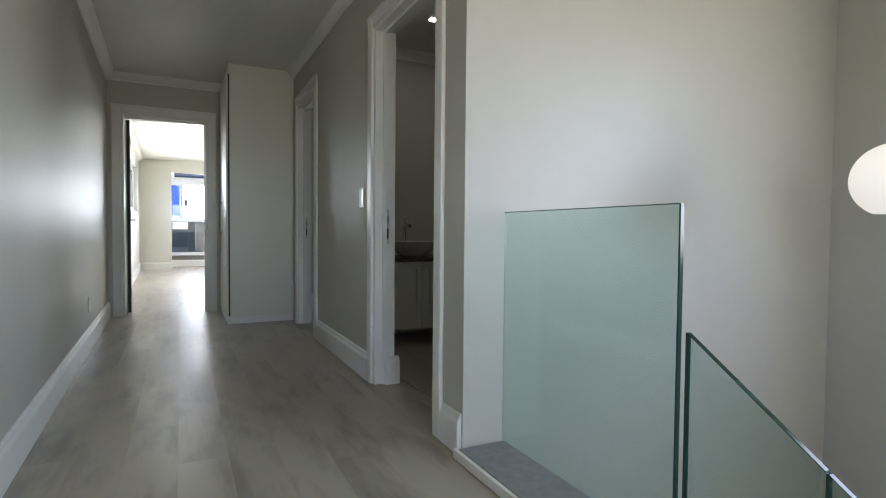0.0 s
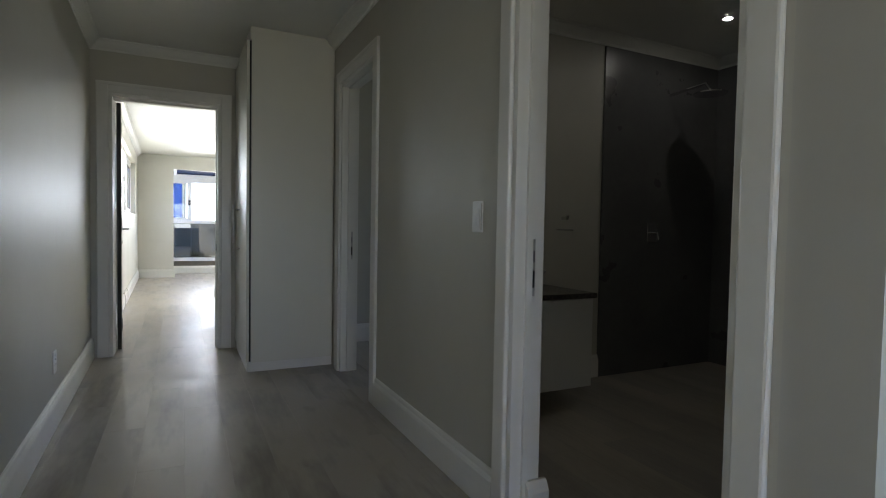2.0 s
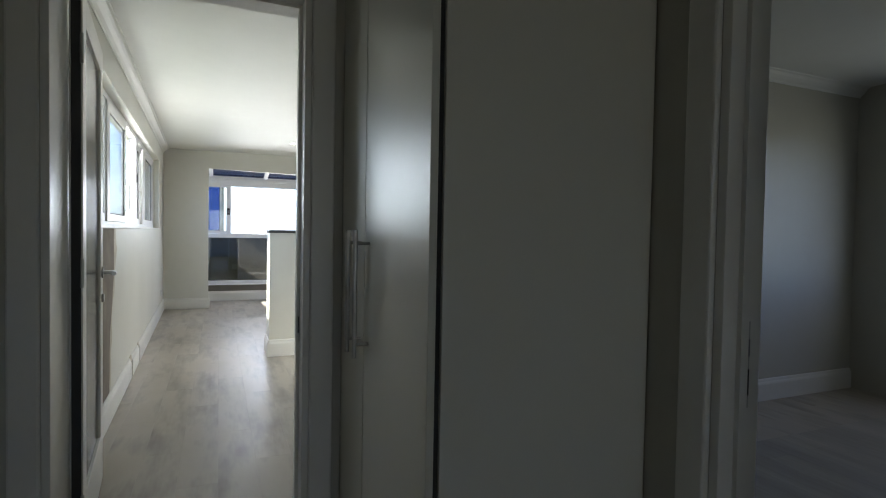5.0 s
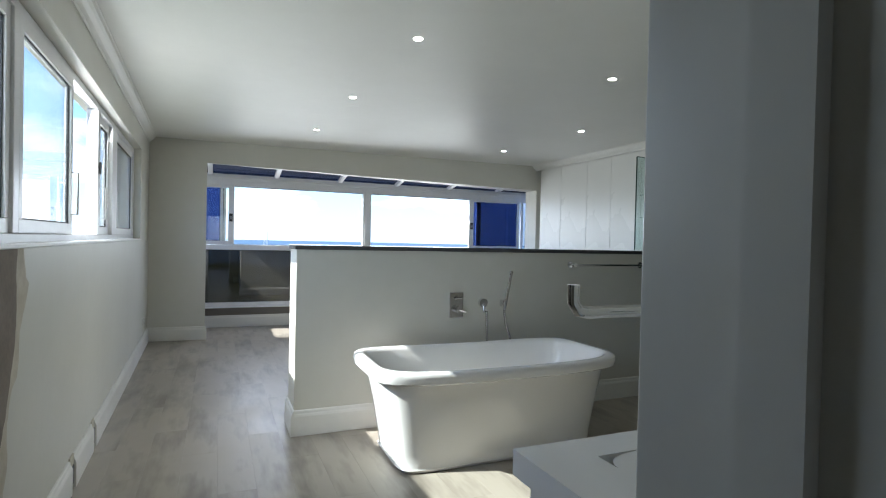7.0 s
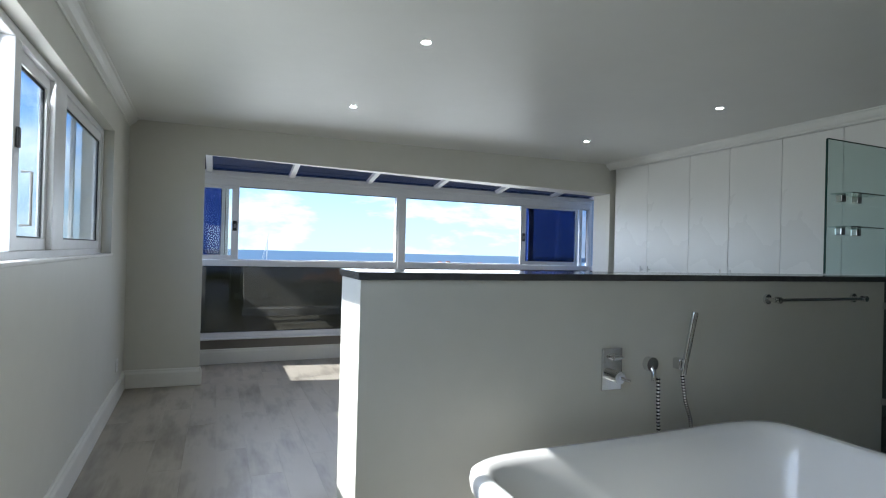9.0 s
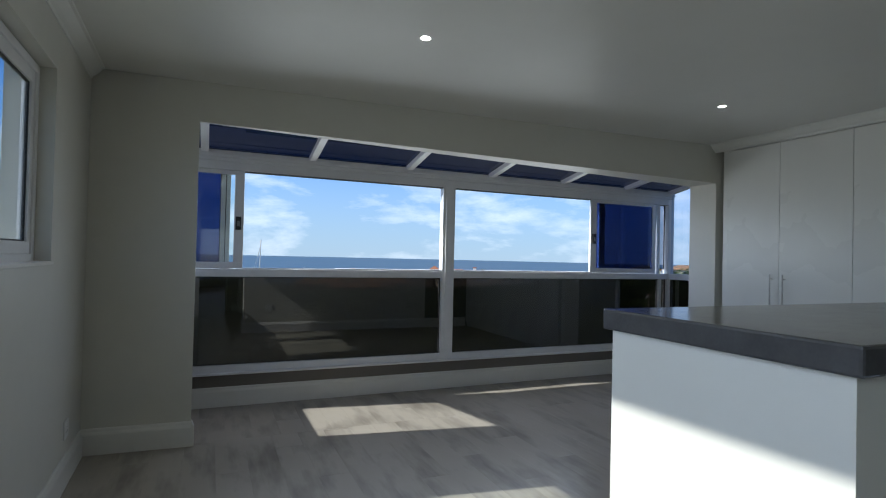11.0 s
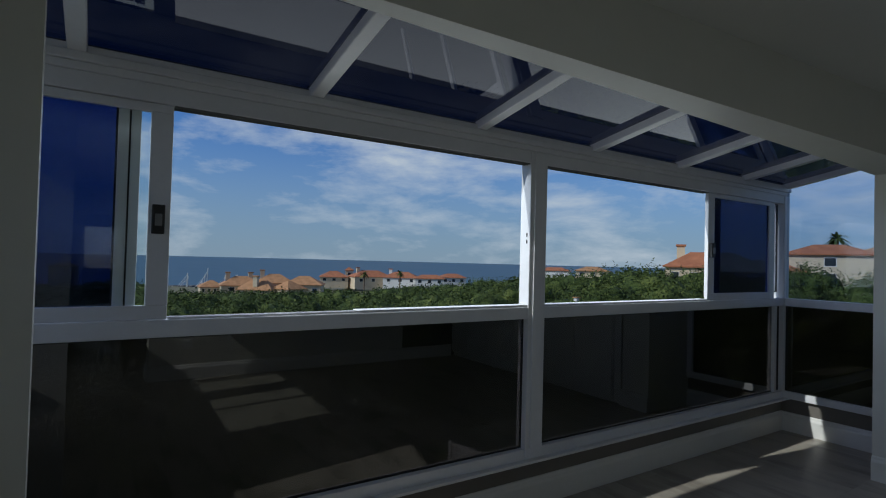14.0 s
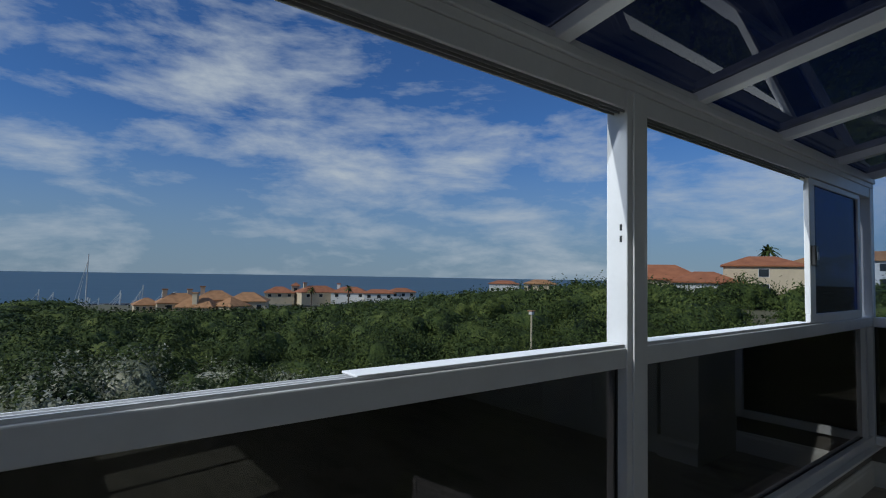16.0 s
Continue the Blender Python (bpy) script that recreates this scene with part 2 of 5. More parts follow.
def bm_tube(bm, pts, r, n=12):
    """A round bar through the points."""
    pts = [Vector(p) for p in pts]
    rings = []
    for i, p in enumerate(pts):
        a = pts[max(i - 1, 0)]
        b = pts[min(i + 1, len(pts) - 1)]
        d = (b - a).normalized()
        u = d.orthogonal().normalized() if not rings else (rings[-1][1] - d * rings[-1][1].dot(d)).normalized()
        w = d.cross(u)
        rings.append(([bm.verts.new(p + r * (math.cos(2 * math.pi * k / n) * u + math.sin(2 * math.pi * k / n) * w)) for k in range(n)], u))
    for (p, _), (q, _) in zip(rings, rings[1:]):
        for k in range(n):
            bm.faces.new((p[k], p[(k + 1) % n], q[(k + 1) % n], q[k]))
    bm.faces.new(rings[0][0][::-1])
    bm.faces.new(rings[-1][0])


def bm_spin(bm, centre, profile, n=32):
    """A turned body round the z axis at centre; profile: (radius, height) rows."""
    cx, cy, cz = centre
    rows = [[bm.verts.new((cx + r * math.cos(2 * math.pi * k / n), cy + r * math.sin(2 * math.pi * k / n), cz + z)) for k in range(n)] for r, z in profile]
    for a, b in zip(rows, rows[1:]):
        for k in range(n):
            bm.faces.new((a[k], a[(k + 1) % n], b[(k + 1) % n], b[k]))
    bm.faces.new(rows[0][::-1])
    bm.faces.new(rows[-1])


def mesh_of(name, bm, material, smooth=False, at=(0, 0, 0)):
    bmesh.ops.translate(bm, vec=(-at[0], -at[1], -at[2]), verts=bm.verts)
    bmesh.ops.recalc_face_normals(bm, faces=bm.faces)
    me = bpy.data.meshes.new(name)
    bm.to_mesh(me)
    bm.free()
    me.materials.append(material)
    if smooth:
        me.shade_smooth()
        me.set_sharp_from_angle(angle=radians(40))
    return me


def origin_of(ob):
    p = Vector(ob.location)
    while ob.parent:
        ob = ob.parent
        p += ob.location
    return p


def thing(name, at, label, category, group="", kind=""):
    """An Empty at a thing's base, which parents its parts."""
    ob = new(name)
    ob.location = at
    ob.empty_display_size = 0.1
    return tagged(ob, label, category, group, kind)


def part(name, bm, material, parent, label="", smooth=False):
    """One mesh under a thing or a part; the bmesh is in the thing's own world place before it is turned."""
    ob = new(name, mesh_of(name, bm, material, smooth, origin_of(parent)))
    ob.parent = parent
    if label:
        ob["label"] = label
    return ob


def slab(name, bounds, material, parent, bevel=0.0, label=""):
    bm = bmesh.new()
    bm_box(bm, *bounds, bevel=bevel)
    return part(name, bm, material, parent, label)


def bar(name, pts, r, material, parent, label="", n=12):
    bm = bmesh.new()
    bm_tube(bm, pts, r, n)
    return part(name, bm, material, parent, label, smooth=True)


def setting(name, boxes, material, label, category, bevel=0.0, smooth=False):
    """A piece of the fixed building, out of butted boxes."""
    bm = bmesh.new()
    for b in boxes:
        bm_box(bm, *b, bevel=bevel)
    return tagged(new(name, mesh_of(name, bm, material, smooth)), label, category, kind="structure")


def wall_y(name, y0, y1, x0, x1, z1, holes, material, label, z0=0.0):
    """A wall along x between two y faces; holes: (x0, x1, z0, z1) rows that do not overlap in x."""
    boxes, x = [], x0
    for a, b, c, d in sorted(holes):
        if a > x:
            boxes.append((x, y0, z0, a, y1, z1))
        if c > z0:
            boxes.append((a, y0, z0, b, y1, c))
        if d < z1:
            boxes.append((a, y0, d, b, y1, z1))
        x = b
    if x < x1:
        boxes.append((x, y0, z0, x1, y1, z1))
    return setting(name, boxes, material, label, "wall")


def wall_x(name, x0, x1, y0, y1, z1, holes, material, label, z0=0.0):
    boxes, y = [], y0
    for a, b, c, d in sorted(holes):
        if a > y:
            boxes.append((x0, y, z0, x1, a, z1))
        if c > z0:
            boxes.append((x0, a, z0, x1, b, c))
        if d < z1:
            boxes.append((x0, a, d, x1, b, z1))
        y = b
    if y < y1:
        boxes.append((x0, y, z0, x1, y1, z1))
    return setting(name, boxes, material, label, "wall")


def run_profile(name, profile, a, b, side, material, label, category="skirting", z=0.0):
    """A moulding along the floor line from a to b; profile: (out, up) rows; side: the way out from the wall."""
    bm = bmesh.new()
    s = Vector((side[0], side[1], 0)).normalized()
    ends = []
    for p in (a, b):
        ends.append([bm.verts.new((p[0] + s.x * o, p[1] + s.y * o, z + u)) for o, u in profile])
    n = len(profile)
    for k in range(n):
        bm.faces.new((ends[0][k], ends[0][(k + 1) % n], ends[1][(k + 1) % n], ends[1][k]))
    bm.faces.new(ends[0][::-1])
    bm.faces.new(ends[1])
    return tagged(new(name, mesh_of(name, bm, material)), label, category, kind="structure")


SKIRT = [(0, 0.002), (0.02, 0.002), (0.02, 0.125), (0.016, 0.137), (0.012, 0.143), (0.010, 0.155), (0.006, 0.162), (0, 0.164)]
CORNICE = [(0, 0), (0, -0.075), (0.008, -0.075), (0.012, -0.062), (0.03, -0.05), (0.048, -0.032), (0.06, -0.012), (0.072, -0.008), (0.075, 0)]


def skirting(a, b, side):
    return run_profile("baseboard", SKIRT, a, b, side, M_TRIM, "white painted moulded skirting board along the wall")


def cornice(a, b, side, z):
    return run_profile("cornice", CORNICE, a, b, side, M_CEIL, "white plaster cornice between wall and ceiling", "cornice", z)


# ---- the building ----
CH, RC = 2.45, 2.415  # ceilings of the passage and of the large room
LEFT = pose(-0.5, 6.75, 0, 0, 0, 1.53)  # the room's window wall runs slightly askew


PASSAGE = pose(-0.535, 6.5, 0, 0, 0, 1.46)  # the passage's long wall leans the same way


def on_passage(ob):
    ob.matrix_basis = PASSAGE @ ob.matrix_basis
    return ob


def on_left(ob):
    ob.matrix_basis = LEFT @ ob.matrix_basis
    return ob


floor = setting("floor", [(-0.75, -1.9, -0.2, 1.32, 6.75, -0.006), (1.32, 2.25, -0.2, 5.2, 6.75, 0), (-0.95, 6.75, -0.2, 5.2, 13.54, -0.006), (-0.9, 13.54, -0.2, 5.25, 14.55, -0.006)],
                M_FLOOR, "grey-brown wood-look plank floor, dull sheen", "floor")
on_passage(setting("wall_west", [(-0.14, -8.5, -2.7, 0, 0.06, CH)], M_WALL, "warm grey painted passage wall with satin sheen", "wall"))
wall_x("wall_east", 1.13, 1.25, 2.30, 6.55, CH, [(2.40, 3.225, 0, 2.05), (4.74, 5.45, 0, 2.065)], M_WALL, "warm grey painted passage wall with two doorways")
setting("wall_stair_end", [(1.13, 2.14, -2.7, 4.1, 2.30, 2.9)], M_STAIRWALL, "pale grey painted stairwell wall", "wall")
wall_x("wall_stair_side", 3.65, 3.8, -1.75, 2.14, 2.9, [(-1.55, 0.65, 0.7, 2.2)], M_STAIRWALL, "pale grey painted stairwell side wall with a window", z0=-2.7)
# the opening is added only to hold the landing fill lamp
wall_y("wall_south", -1.9, -1.75, -0.62, 4.1, 2.9, [(-0.3, 0.9, 0.9, 2.1)], M_STAIRWALL, "pale grey painted stairwell wall with an added unseen opening", z0=-2.7)
setting("stair_floor", [(1.32, -1.9, -2.8, 4.1, 2.14, -2.7)], M_FLOOR, "plank floor at the foot of the stair", "floor")
setting("wall_under_landing", [(1.24, -1.75, -2.7, 1.32, 2.14, -0.2)], M_STAIRWALL, "painted wall under the landing edge", "wall")
wall_y("wall_door", 6.55, 6.75, -0.72, 2.2, CH, [(-0.40, 0.378, 0, 2.05)], M_WALL, "warm grey painted wall with the bedroom doorway")
setting("ceiling_passage", [(-0.62, -1.9, CH, 1.25, 6.75, CH + 0.12), (1.25, 2.30, CH, 5.2, 7.45, CH + 0.12)], M_CEIL, "white painted flat ceiling", "ceiling")
setting("ceiling_stair", [(1.25, -1.9, 2.42, 3.8, 2.14, 2.74)], M_CEIL, "white painted stairwell ceiling", "ceiling")
setting("ceiling_room", [(-0.95, 6.75, RC, 2.2, 7.45, RC + 0.12), (-0.95, 7.45, RC, 5.2, 13.54, RC + 0.12)], M_CEIL, "white painted flat ceiling with soft sheen", "ceiling")
# first bathroom and the small bedroom behind the passage
setting("wall_bath_end", [(1.25, 4.62, 0, 5.02, 4.74, CH)], M_WALL, "grey painted bathroom wall", "wall")
setting("wall_bath_side", [(4.0, 2.30, 0, 4.12, 4.62, CH)], M_WALL, "grey painted bathroom side wall", "wall")
setting("wall_spare_nib", [(1.25, 6.40, 0, 2.25, 6.55, CH)], M_WALL, "grey painted spare room wall", "wall")
setting("wall_spare_end", [(2.2, 7.30, 0, 5.2, 7.45, CH), (2.08, 6.55, 0, 2.2, 7.30, CH)], M_WALL, "grey painted spare room end wall", "wall")
wall_x("wall_spare_side", 4.9, 5.02, 4.74, 7.30, CH, [(5.7, 6.7, 0.95, 2.05)], M_WALL, "grey painted spare room side wall with a window")
# the large room
wall = wall_x("wall_window", -0.2, 0, 0.0, 6.79, RC, [(1.1, 5.90, 1.21, 2.13)], M_ROOM, "off-white painted wall under and over a long window")
on_left(wall)


def bay_wall():
    """The end wall stands slightly askew to the bay; its lintel sags towards the wardrobes."""
    near = lambda x: 13.506 - 0.059 * (x + 0.035)
    sag = lambda x: 2.147 - 0.021 * (x + 0.035)
    bm = bmesh.new()
    for x0, x1, low in ((-0.95, -0.06, False), (-0.06, 4.46, True), (4.46, 5.05, False)):
        z0, z1 = (sag(x0), sag(x1)) if low else (0, 0)
        vs = [bm.verts.new(p) for p in ((x0, near(x0), z0), (x1, near(x1), z1), (x1, 13.54, z1), (x0, 13.54, z0), (x0, near(x0), RC), (x1, near(x1), RC), (x1, 13.54, RC), (x0, 13.54, RC))]
        for f in ((3, 2, 1, 0), (4, 5, 6, 7), (0, 1, 5, 4), (1, 2, 6, 5), (2, 3, 7, 6), (3, 0, 4, 7)):
            bm.faces.new([vs[k] for k in f])
    bmesh.ops.remove_doubles(bm, verts=bm.verts, dist=0.0001)
    tagged(new("wall_bay", mesh_of("wall_bay", bm, M_ROOM)), "off-white painted wall with a wide bay opening", "wall", kind="structure")


bay_wall()
setting("wall_room_east", [(5.05, 7.45, 0, 5.2, 13.54, RC)], M_ROOM, "off-white painted wall behind the wardrobes", "wall")
wall_x("wall_toilet", 3.55, 3.67, 7.45, 8.92, RC, [(7.72, 8.58, 0, 2.05)], M_ROOM, "off-white painted wall with a doorway by the shower")
setting("wall_toilet_back", [(3.67, 7.45, 0, 5.05, 7.57, RC)], M_WALL, "grey painted wall inside the toilet", "wall")
setting("wall_shower_near", [(3.67, 8.85, 0, 4.75, 8.97, RC)], M_TILE, "charcoal shower wall", "wall")
setting("wall_shower_side", [(4.63, 8.97, 0, 4.75, 10.21, RC)], M_TILE, "charcoal shower side wall", "wall")
setting("half_wall", [(0.535, 9.90, 0, 3.63, 10.20, 1.19)], M_ROOM, "off-white painted half-height wall behind the bath", "half wall")
setting("half_wall_tiled", [(3.63, 9.905, 0, 4.63, 10.195, 1.19)], M_TILE, "charcoal tiled half-height shower wall", "half wall")
setting("half_wall_cap", [(0.525, 9.89, 1.19, 4.63, 10.21, 1.218)], M_CAP, "dark grey polished stone capping on the half wall", "capping", bevel=0.003)
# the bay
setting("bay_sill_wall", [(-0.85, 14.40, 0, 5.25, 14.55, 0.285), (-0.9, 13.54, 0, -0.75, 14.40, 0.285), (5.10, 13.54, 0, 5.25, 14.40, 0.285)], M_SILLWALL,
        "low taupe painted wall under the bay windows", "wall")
setting("outer_wall", [(5.26, 13.30, -3.2, 5.6, 13.54, 2.6), (-0.9, 14.56, -3.2, 5.25, 14.58, 0.27)], M_STAIRWALL, "pale painted outside wall of the house", "wall")

for a, b, s in [((1.13, 3.312), (1.13, 4.65), (-1, 0)), ((1.13, 2.15), (1.13, 2.31), (-1, 0)),
                ((-0.06, 13.506), (-0.70, 13.545), (0, -1)), ((-0.06, 13.54), (-0.06, 13.486), (1, 0)), ((0.535, 9.90), (3.63, 9.90), (0, -1)), ((0.535, 10.22), (0.535, 9.88), (-1, 0)), ((0.535, 10.20), (4.44, 10.20), (0, 1)),
                ((-0.75, 14.40), (5.10, 14.40), (0, -1)), ((5.10, 14.40), (5.10, 13.54), (-1, 0)), ((-0.75, 13.54), (-0.75, 14.40), (1, 0)),
                ((4.46, 13.22), (4.46, 13.54), (-1, 0)), ((4.46, 13.24), (4.50, 13.238), (0, -1)), ((3.55, 8.92), (3.55, 8.67), (-1, 0)),
                ((1.25, 6.40), (2.27, 6.40), (0, -1)), ((2.2, 7.30), (4.9, 7.30), (0, -1)), ((1.6, 4.62), (2.8, 4.62), (0, -1)), ((0.47, 6.75), (2.08, 6.75), (0, 1))]:
    skirting(a, b, s)
# the window wall's board stops at the torn-out sockets
for y0, y1 in [(0.0, 2.72), (2.80, 3.28), (3.36, 6.76)]:
    on_left(skirting((0, y0), (0, y1), (1, 0)))
for a, b, s, z in [((1.13, 2.3), (1.13, 6.55), (-1, 0), CH), ((-0.54, 6.55), (1.13, 6.55), (0, -1), CH), 
                   ((1.25, 4.62), (4.0, 4.62), (0, -1), CH), ((4.0, 2.3), (4.0, 4.62), (-1, 0), CH), ((4.45, 13.3), (4.45, 10.1), (-1, 0), RC), ((3.55, 7.45), (3.55, 8.92), (-1, 0), RC),
                   ((2.2, 7.3), (4.9, 7.3), (0, -1), CH), ((1.25, 2.14), (3.65, 2.14), (0, -1), 2.42), ((3.65, -1.7), (3.65, 2.14), (-1, 0), 2.42)]:
    cornice(a, b, s, z)
on_left(cornice((0, 0.0), (0, 6.76), (1, 0), RC))
on_passage(cornice((0, -8.2), (0, 0.05), (1, 0), CH))
on_passage(skirting((0, -8.2), (0, 0.05), (1, 0)))
setting("stair_kerb", [(1.085, -1.7, 0.0, 1.10, 2.135, 0.036)], M_TRIM, "white painted edge of the stair kerb", "kerb")
setting("stair_kerb_top", [(1.10, -1.7, 0.0, 1.31, 2.115, 0.040)], M_CARPET, "grey stone capping along the stairwell edge", "kerb", bevel=0.003)


def architrave(name, axis, face, out, a, b, top, label, w=0.085, depth=0.2, foot=True):
    """A moulded door casing with its lining. axis 'x': the wall faces along x at the place face; out: the way the face looks."""
    def put(u0, u1, t0, t1, z0, z1):
        lo, hi = sorted((face + out * t0, face + out * t1))
        return (lo, u0, z0, hi, u1, z1) if axis == "x" else (u0, lo, z0, u1, hi, z1)
    th = tagged(new(name), label, "door frame", kind="structure")
    g = 0.012
    for n, u0, u1 in (("jamb_casing", a - w, a - g), ("jamb_casing", b + g, b + w)):
        for k, (i0, i1, t) in enumerate(((0.0, 1.0, 0.021),)):
            d = u1 - u0
            p0, p1 = (u0 + d * i0, u0 + d * i1) if u0 < a else (u1 - d * i1, u1 - d * i0)
            slab("casing_board" if k == 0 else "casing_bead", put(p0, p1, 0.0005 * k, t, 0.001, top + w if k == 0 else top + w - 0.0006 * k), M_TRIM, th, 0.007)
    slab("head_casing", put(a - w, b + w, 0.001, 0.0155, top + g, top + w), M_TRIM, th, 0.003)
    slab("head_bead", put(a - w, b + w, 0.001, 0.0225, top + w * 0.72, top + w - 0.001), M_TRIM, th, 0.003)
    slab("door_lining", put(a - g, a + 0.012, -depth - 0.001, 0.004, 0.001, top), M_TRIM, th, 0.002)
    slab("door_lining", put(b - 0.012, b + g, -depth - 0.001, 0.004, 0.001, top), M_TRIM, th, 0.002)
    slab("door_lining", put(a - g, b + g, -depth - 0.001, 0.004, top - 0.012, top + g), M_TRIM, th, 0.002)
    slab("door_stop", put(b - 0.024, b - 0.012, -depth * 0.55, -depth * 0.35, 0.001, top - 0.012), M_TRIM, th)
    slab("door_stop", put(a + 0.012, b - 0.024, -depth * 0.55, -depth * 0.35, top - 0.024, top - 0.0125), M_TRIM, th)
    return th


architrave("door_frame_1", "x", 1.13, -1, 2.40, 3.225, 2.05, "white moulded door casing of the bathroom doorway", depth=0.12)
architrave("door_frame_2", "x", 1.13, -1, 4.74, 5.45, 2.065, "white moulded door casing of the spare room doorway", w=0.095, depth=0.12)
architrave("door_frame_3", "y", 6.55, -1, -0.40, 0.378, 2.05, "white moulded door casing of the bedroom doorway", w=0.095)
architrave("door_frame_4", "x", 3.55, -1, 7.72, 8.58, 2.05, "white moulded door casing of the toilet doorway", depth=0.12)


def plinth_return(y):
    """The bathroom's skirting returns round the foot of the door lining."""
    th = tagged(new("trim"), "white painted skirting return at the foot of the door lining", "trim", kind="structure")
    bm = bmesh.new()
    loft_rows = [[(1.185, y - o, z), (1.272, y - o, z), (1.272, y, z), (1.185, y, z)] for o, z in ((0.034, 0.001), (0.034, 0.125), (0.028, 0.143), (0.02, 0.155), (0.014, 0.162))]
    rows = [[bm.verts.new(p) for p in r] for r in loft_rows]
    for a, b in zip(rows, rows[1:]):
        for k in range(4):
            bm.faces.new((a[k], a[(k + 1) % 4], b[(k + 1) % 4], b[k]))
    bm.faces.new(rows[0][::-1])
    bm.faces.new(rows[-1])
    part("return_board", bm, M_TRIM, th)


plinth_return(3.212)


def strike(at, axis):
    x, y, z = at
    th = thing("strike_plate", at, "brushed steel lock strike plate let into the door lining", "strike plate")
    if axis == "x":
        slab("plate", (x - 0.012, y - 0.003, z - 0.10, x + 0.012, y, z + 0.10), M_STEEL, th, 0.001)
        slab("keep", (x - 0.008, y - 0.006, z - 0.07, x + 0.008, y - 0.003, z - 0.01), M_BLACK, th)
        slab("lip", (x - 0.008, y - 0.006, z + 0.02, x + 0.008, y - 0.003, z + 0.06), M_DARKMETAL, th)
    else:
        slab("plate", (x - 0.003, y - 0.012, z - 0.10, x, y + 0.012, z + 0.10), M_STEEL, th, 0.001)
        slab("keep", (x - 0.006, y - 0.008, z - 0.07, x - 0.003, y + 0.008, z - 0.01), M_BLACK, th)


strike((1.20, 3.212, 0.92), "x")
strike((1.20, 5.437, 0.92), "x")
strike((0.365, 6.62, 0.90), "y")


# ---- passage and stairwell ----
def closet():
    th = thing("built_in_closet", (0.82, 6.08, 0), "tall cream lacquered built-in closet with two doors", "closet")
    # black strip fills the gap, its shade put in as colour
    slab("shadow_gap", (0.5245, 5.67, 0.076, 0.537, 6.53, 2.349), M_GASKET_SHADE, th, label="black strip put in as the shade of the gap behind the doors")
    slab("body", (0.5375, 5.66, 0.07, 1.125, 6.535, 2.36), M_CLOSET, th, 0.002)
    slab("plinth", (0.515, 5.675, 0.001, 1.125, 6.535, 0.07), M_TRIM, th)
    slab("filler", (0.53, 5.67, 2.36, 1.125, 6.535, CH - 0.002), M_CLOSET, th)
    for y0, y1, hy in ((5.662, 6.207, 6.155), (6.213, 6.532, 6.25)):
        d = slab("door", (0.505, y0, 0.075, 0.524, y1, 2.35), M_CLOSET, th, 0.0015)
        bm = bmesh.new()
        bm_tube(bm, [(0.462, hy, 0.83), (0.462, hy, 1.215)], 0.007)
        for z in (0.87, 1.175):
            bm_tube(bm, [(0.505, hy, z), (0.462, hy, z)], 0.005)
        part("handle", bm, M_STEEL, d, "brushed steel bar handle", smooth=True)
    return th


closet()


def door_leaf():
    """The open bedroom door, standing square to its wall."""
    th = thing("open_door", (-0.40, 6.76, 0), "open white door with dark edged glazed panel and steel lever", "door", kind="structure")
    x0, x1, y0, y1 = -0.386, -0.346, 6.765, 7.54
    z0, z1 = 0.012, 2.03
    for b in ((x0, y0, z0, x1, y0 + 0.1, z1), (x0, y1 - 0.1, z0, x1, y1, z1)):
        slab("stile", b, M_TRIM, th, 0.003)
    for za, zb in ((z0, 0.24), (z1 - 0.11, z1)):
        slab("rail", (x0, y0 + 0.1, za, x1, y1 - 0.1, zb), M_TRIM, th, 0.003)
    slab("panel", (x0 + 0.012, y0 + 0.1, 0.24, x1 - 0.012, y1 - 0.1, z1 - 0.11), M_CAP, th, label="dark glazed panel")
    for ya in (y0 + 0.1, y1 - 0.112):
        slab("glazing_bead", (x1 - 0.012, ya, 0.24, x1 - 0.004, ya + 0.012, z1 - 0.11), M_TRIM, th)
    # shade between jamb and leaf, put in as a black strip
    slab("edge_strip", (x0 + 0.006, y0 - 0.004, z0, x1 - 0.006, y0, z1), M_GASKET_SHADE, th, label="black strip put in as the shade of the gap at the hinge edge")
    for z in (0.22, 1.05, 1.82):
        bm = bmesh.new()
        bm_tube(bm, [(x1 - 0.002, y0 - 0.008, z - 0.05), (x1 - 0.002, y0 - 0.008, z + 0.05)], 0.006)
        part("hinge", bm, M_STEEL, th, "steel butt hinge", smooth=True)
    for s, xa in ((1, x1),):
        bm = bmesh.new()
        bm_tube(bm, [(xa, y1 - 0.055, 1.0), (xa + s * 0.048, y1 - 0.055, 1.0), (xa + s * 0.055, y1 - 0.075, 1.0), (xa + s * 0.055, y1 - 0.17, 1.002)], 0.009)
        bm_tube(bm, [(xa, y1 - 0.055, 1.0), (xa + s * 0.008, y1 - 0.055, 1.0)], 0.026, 20)
        part("lever_handle", bm, M_STEEL, th, "brushed steel lever handle", smooth=True)
        bm = bmesh.new()
        bm_tube(bm, [(xa, y1 - 0.055, 0.88), (xa + s * 0.01, y1 - 0.055, 0.88)], 0.02, 16)
        part("lock_rose", bm, M_STEEL, th, smooth=True)
    th.matrix_basis = pose(-0.40, 6.76, 0, 0, 0, 5.5)


door_leaf()


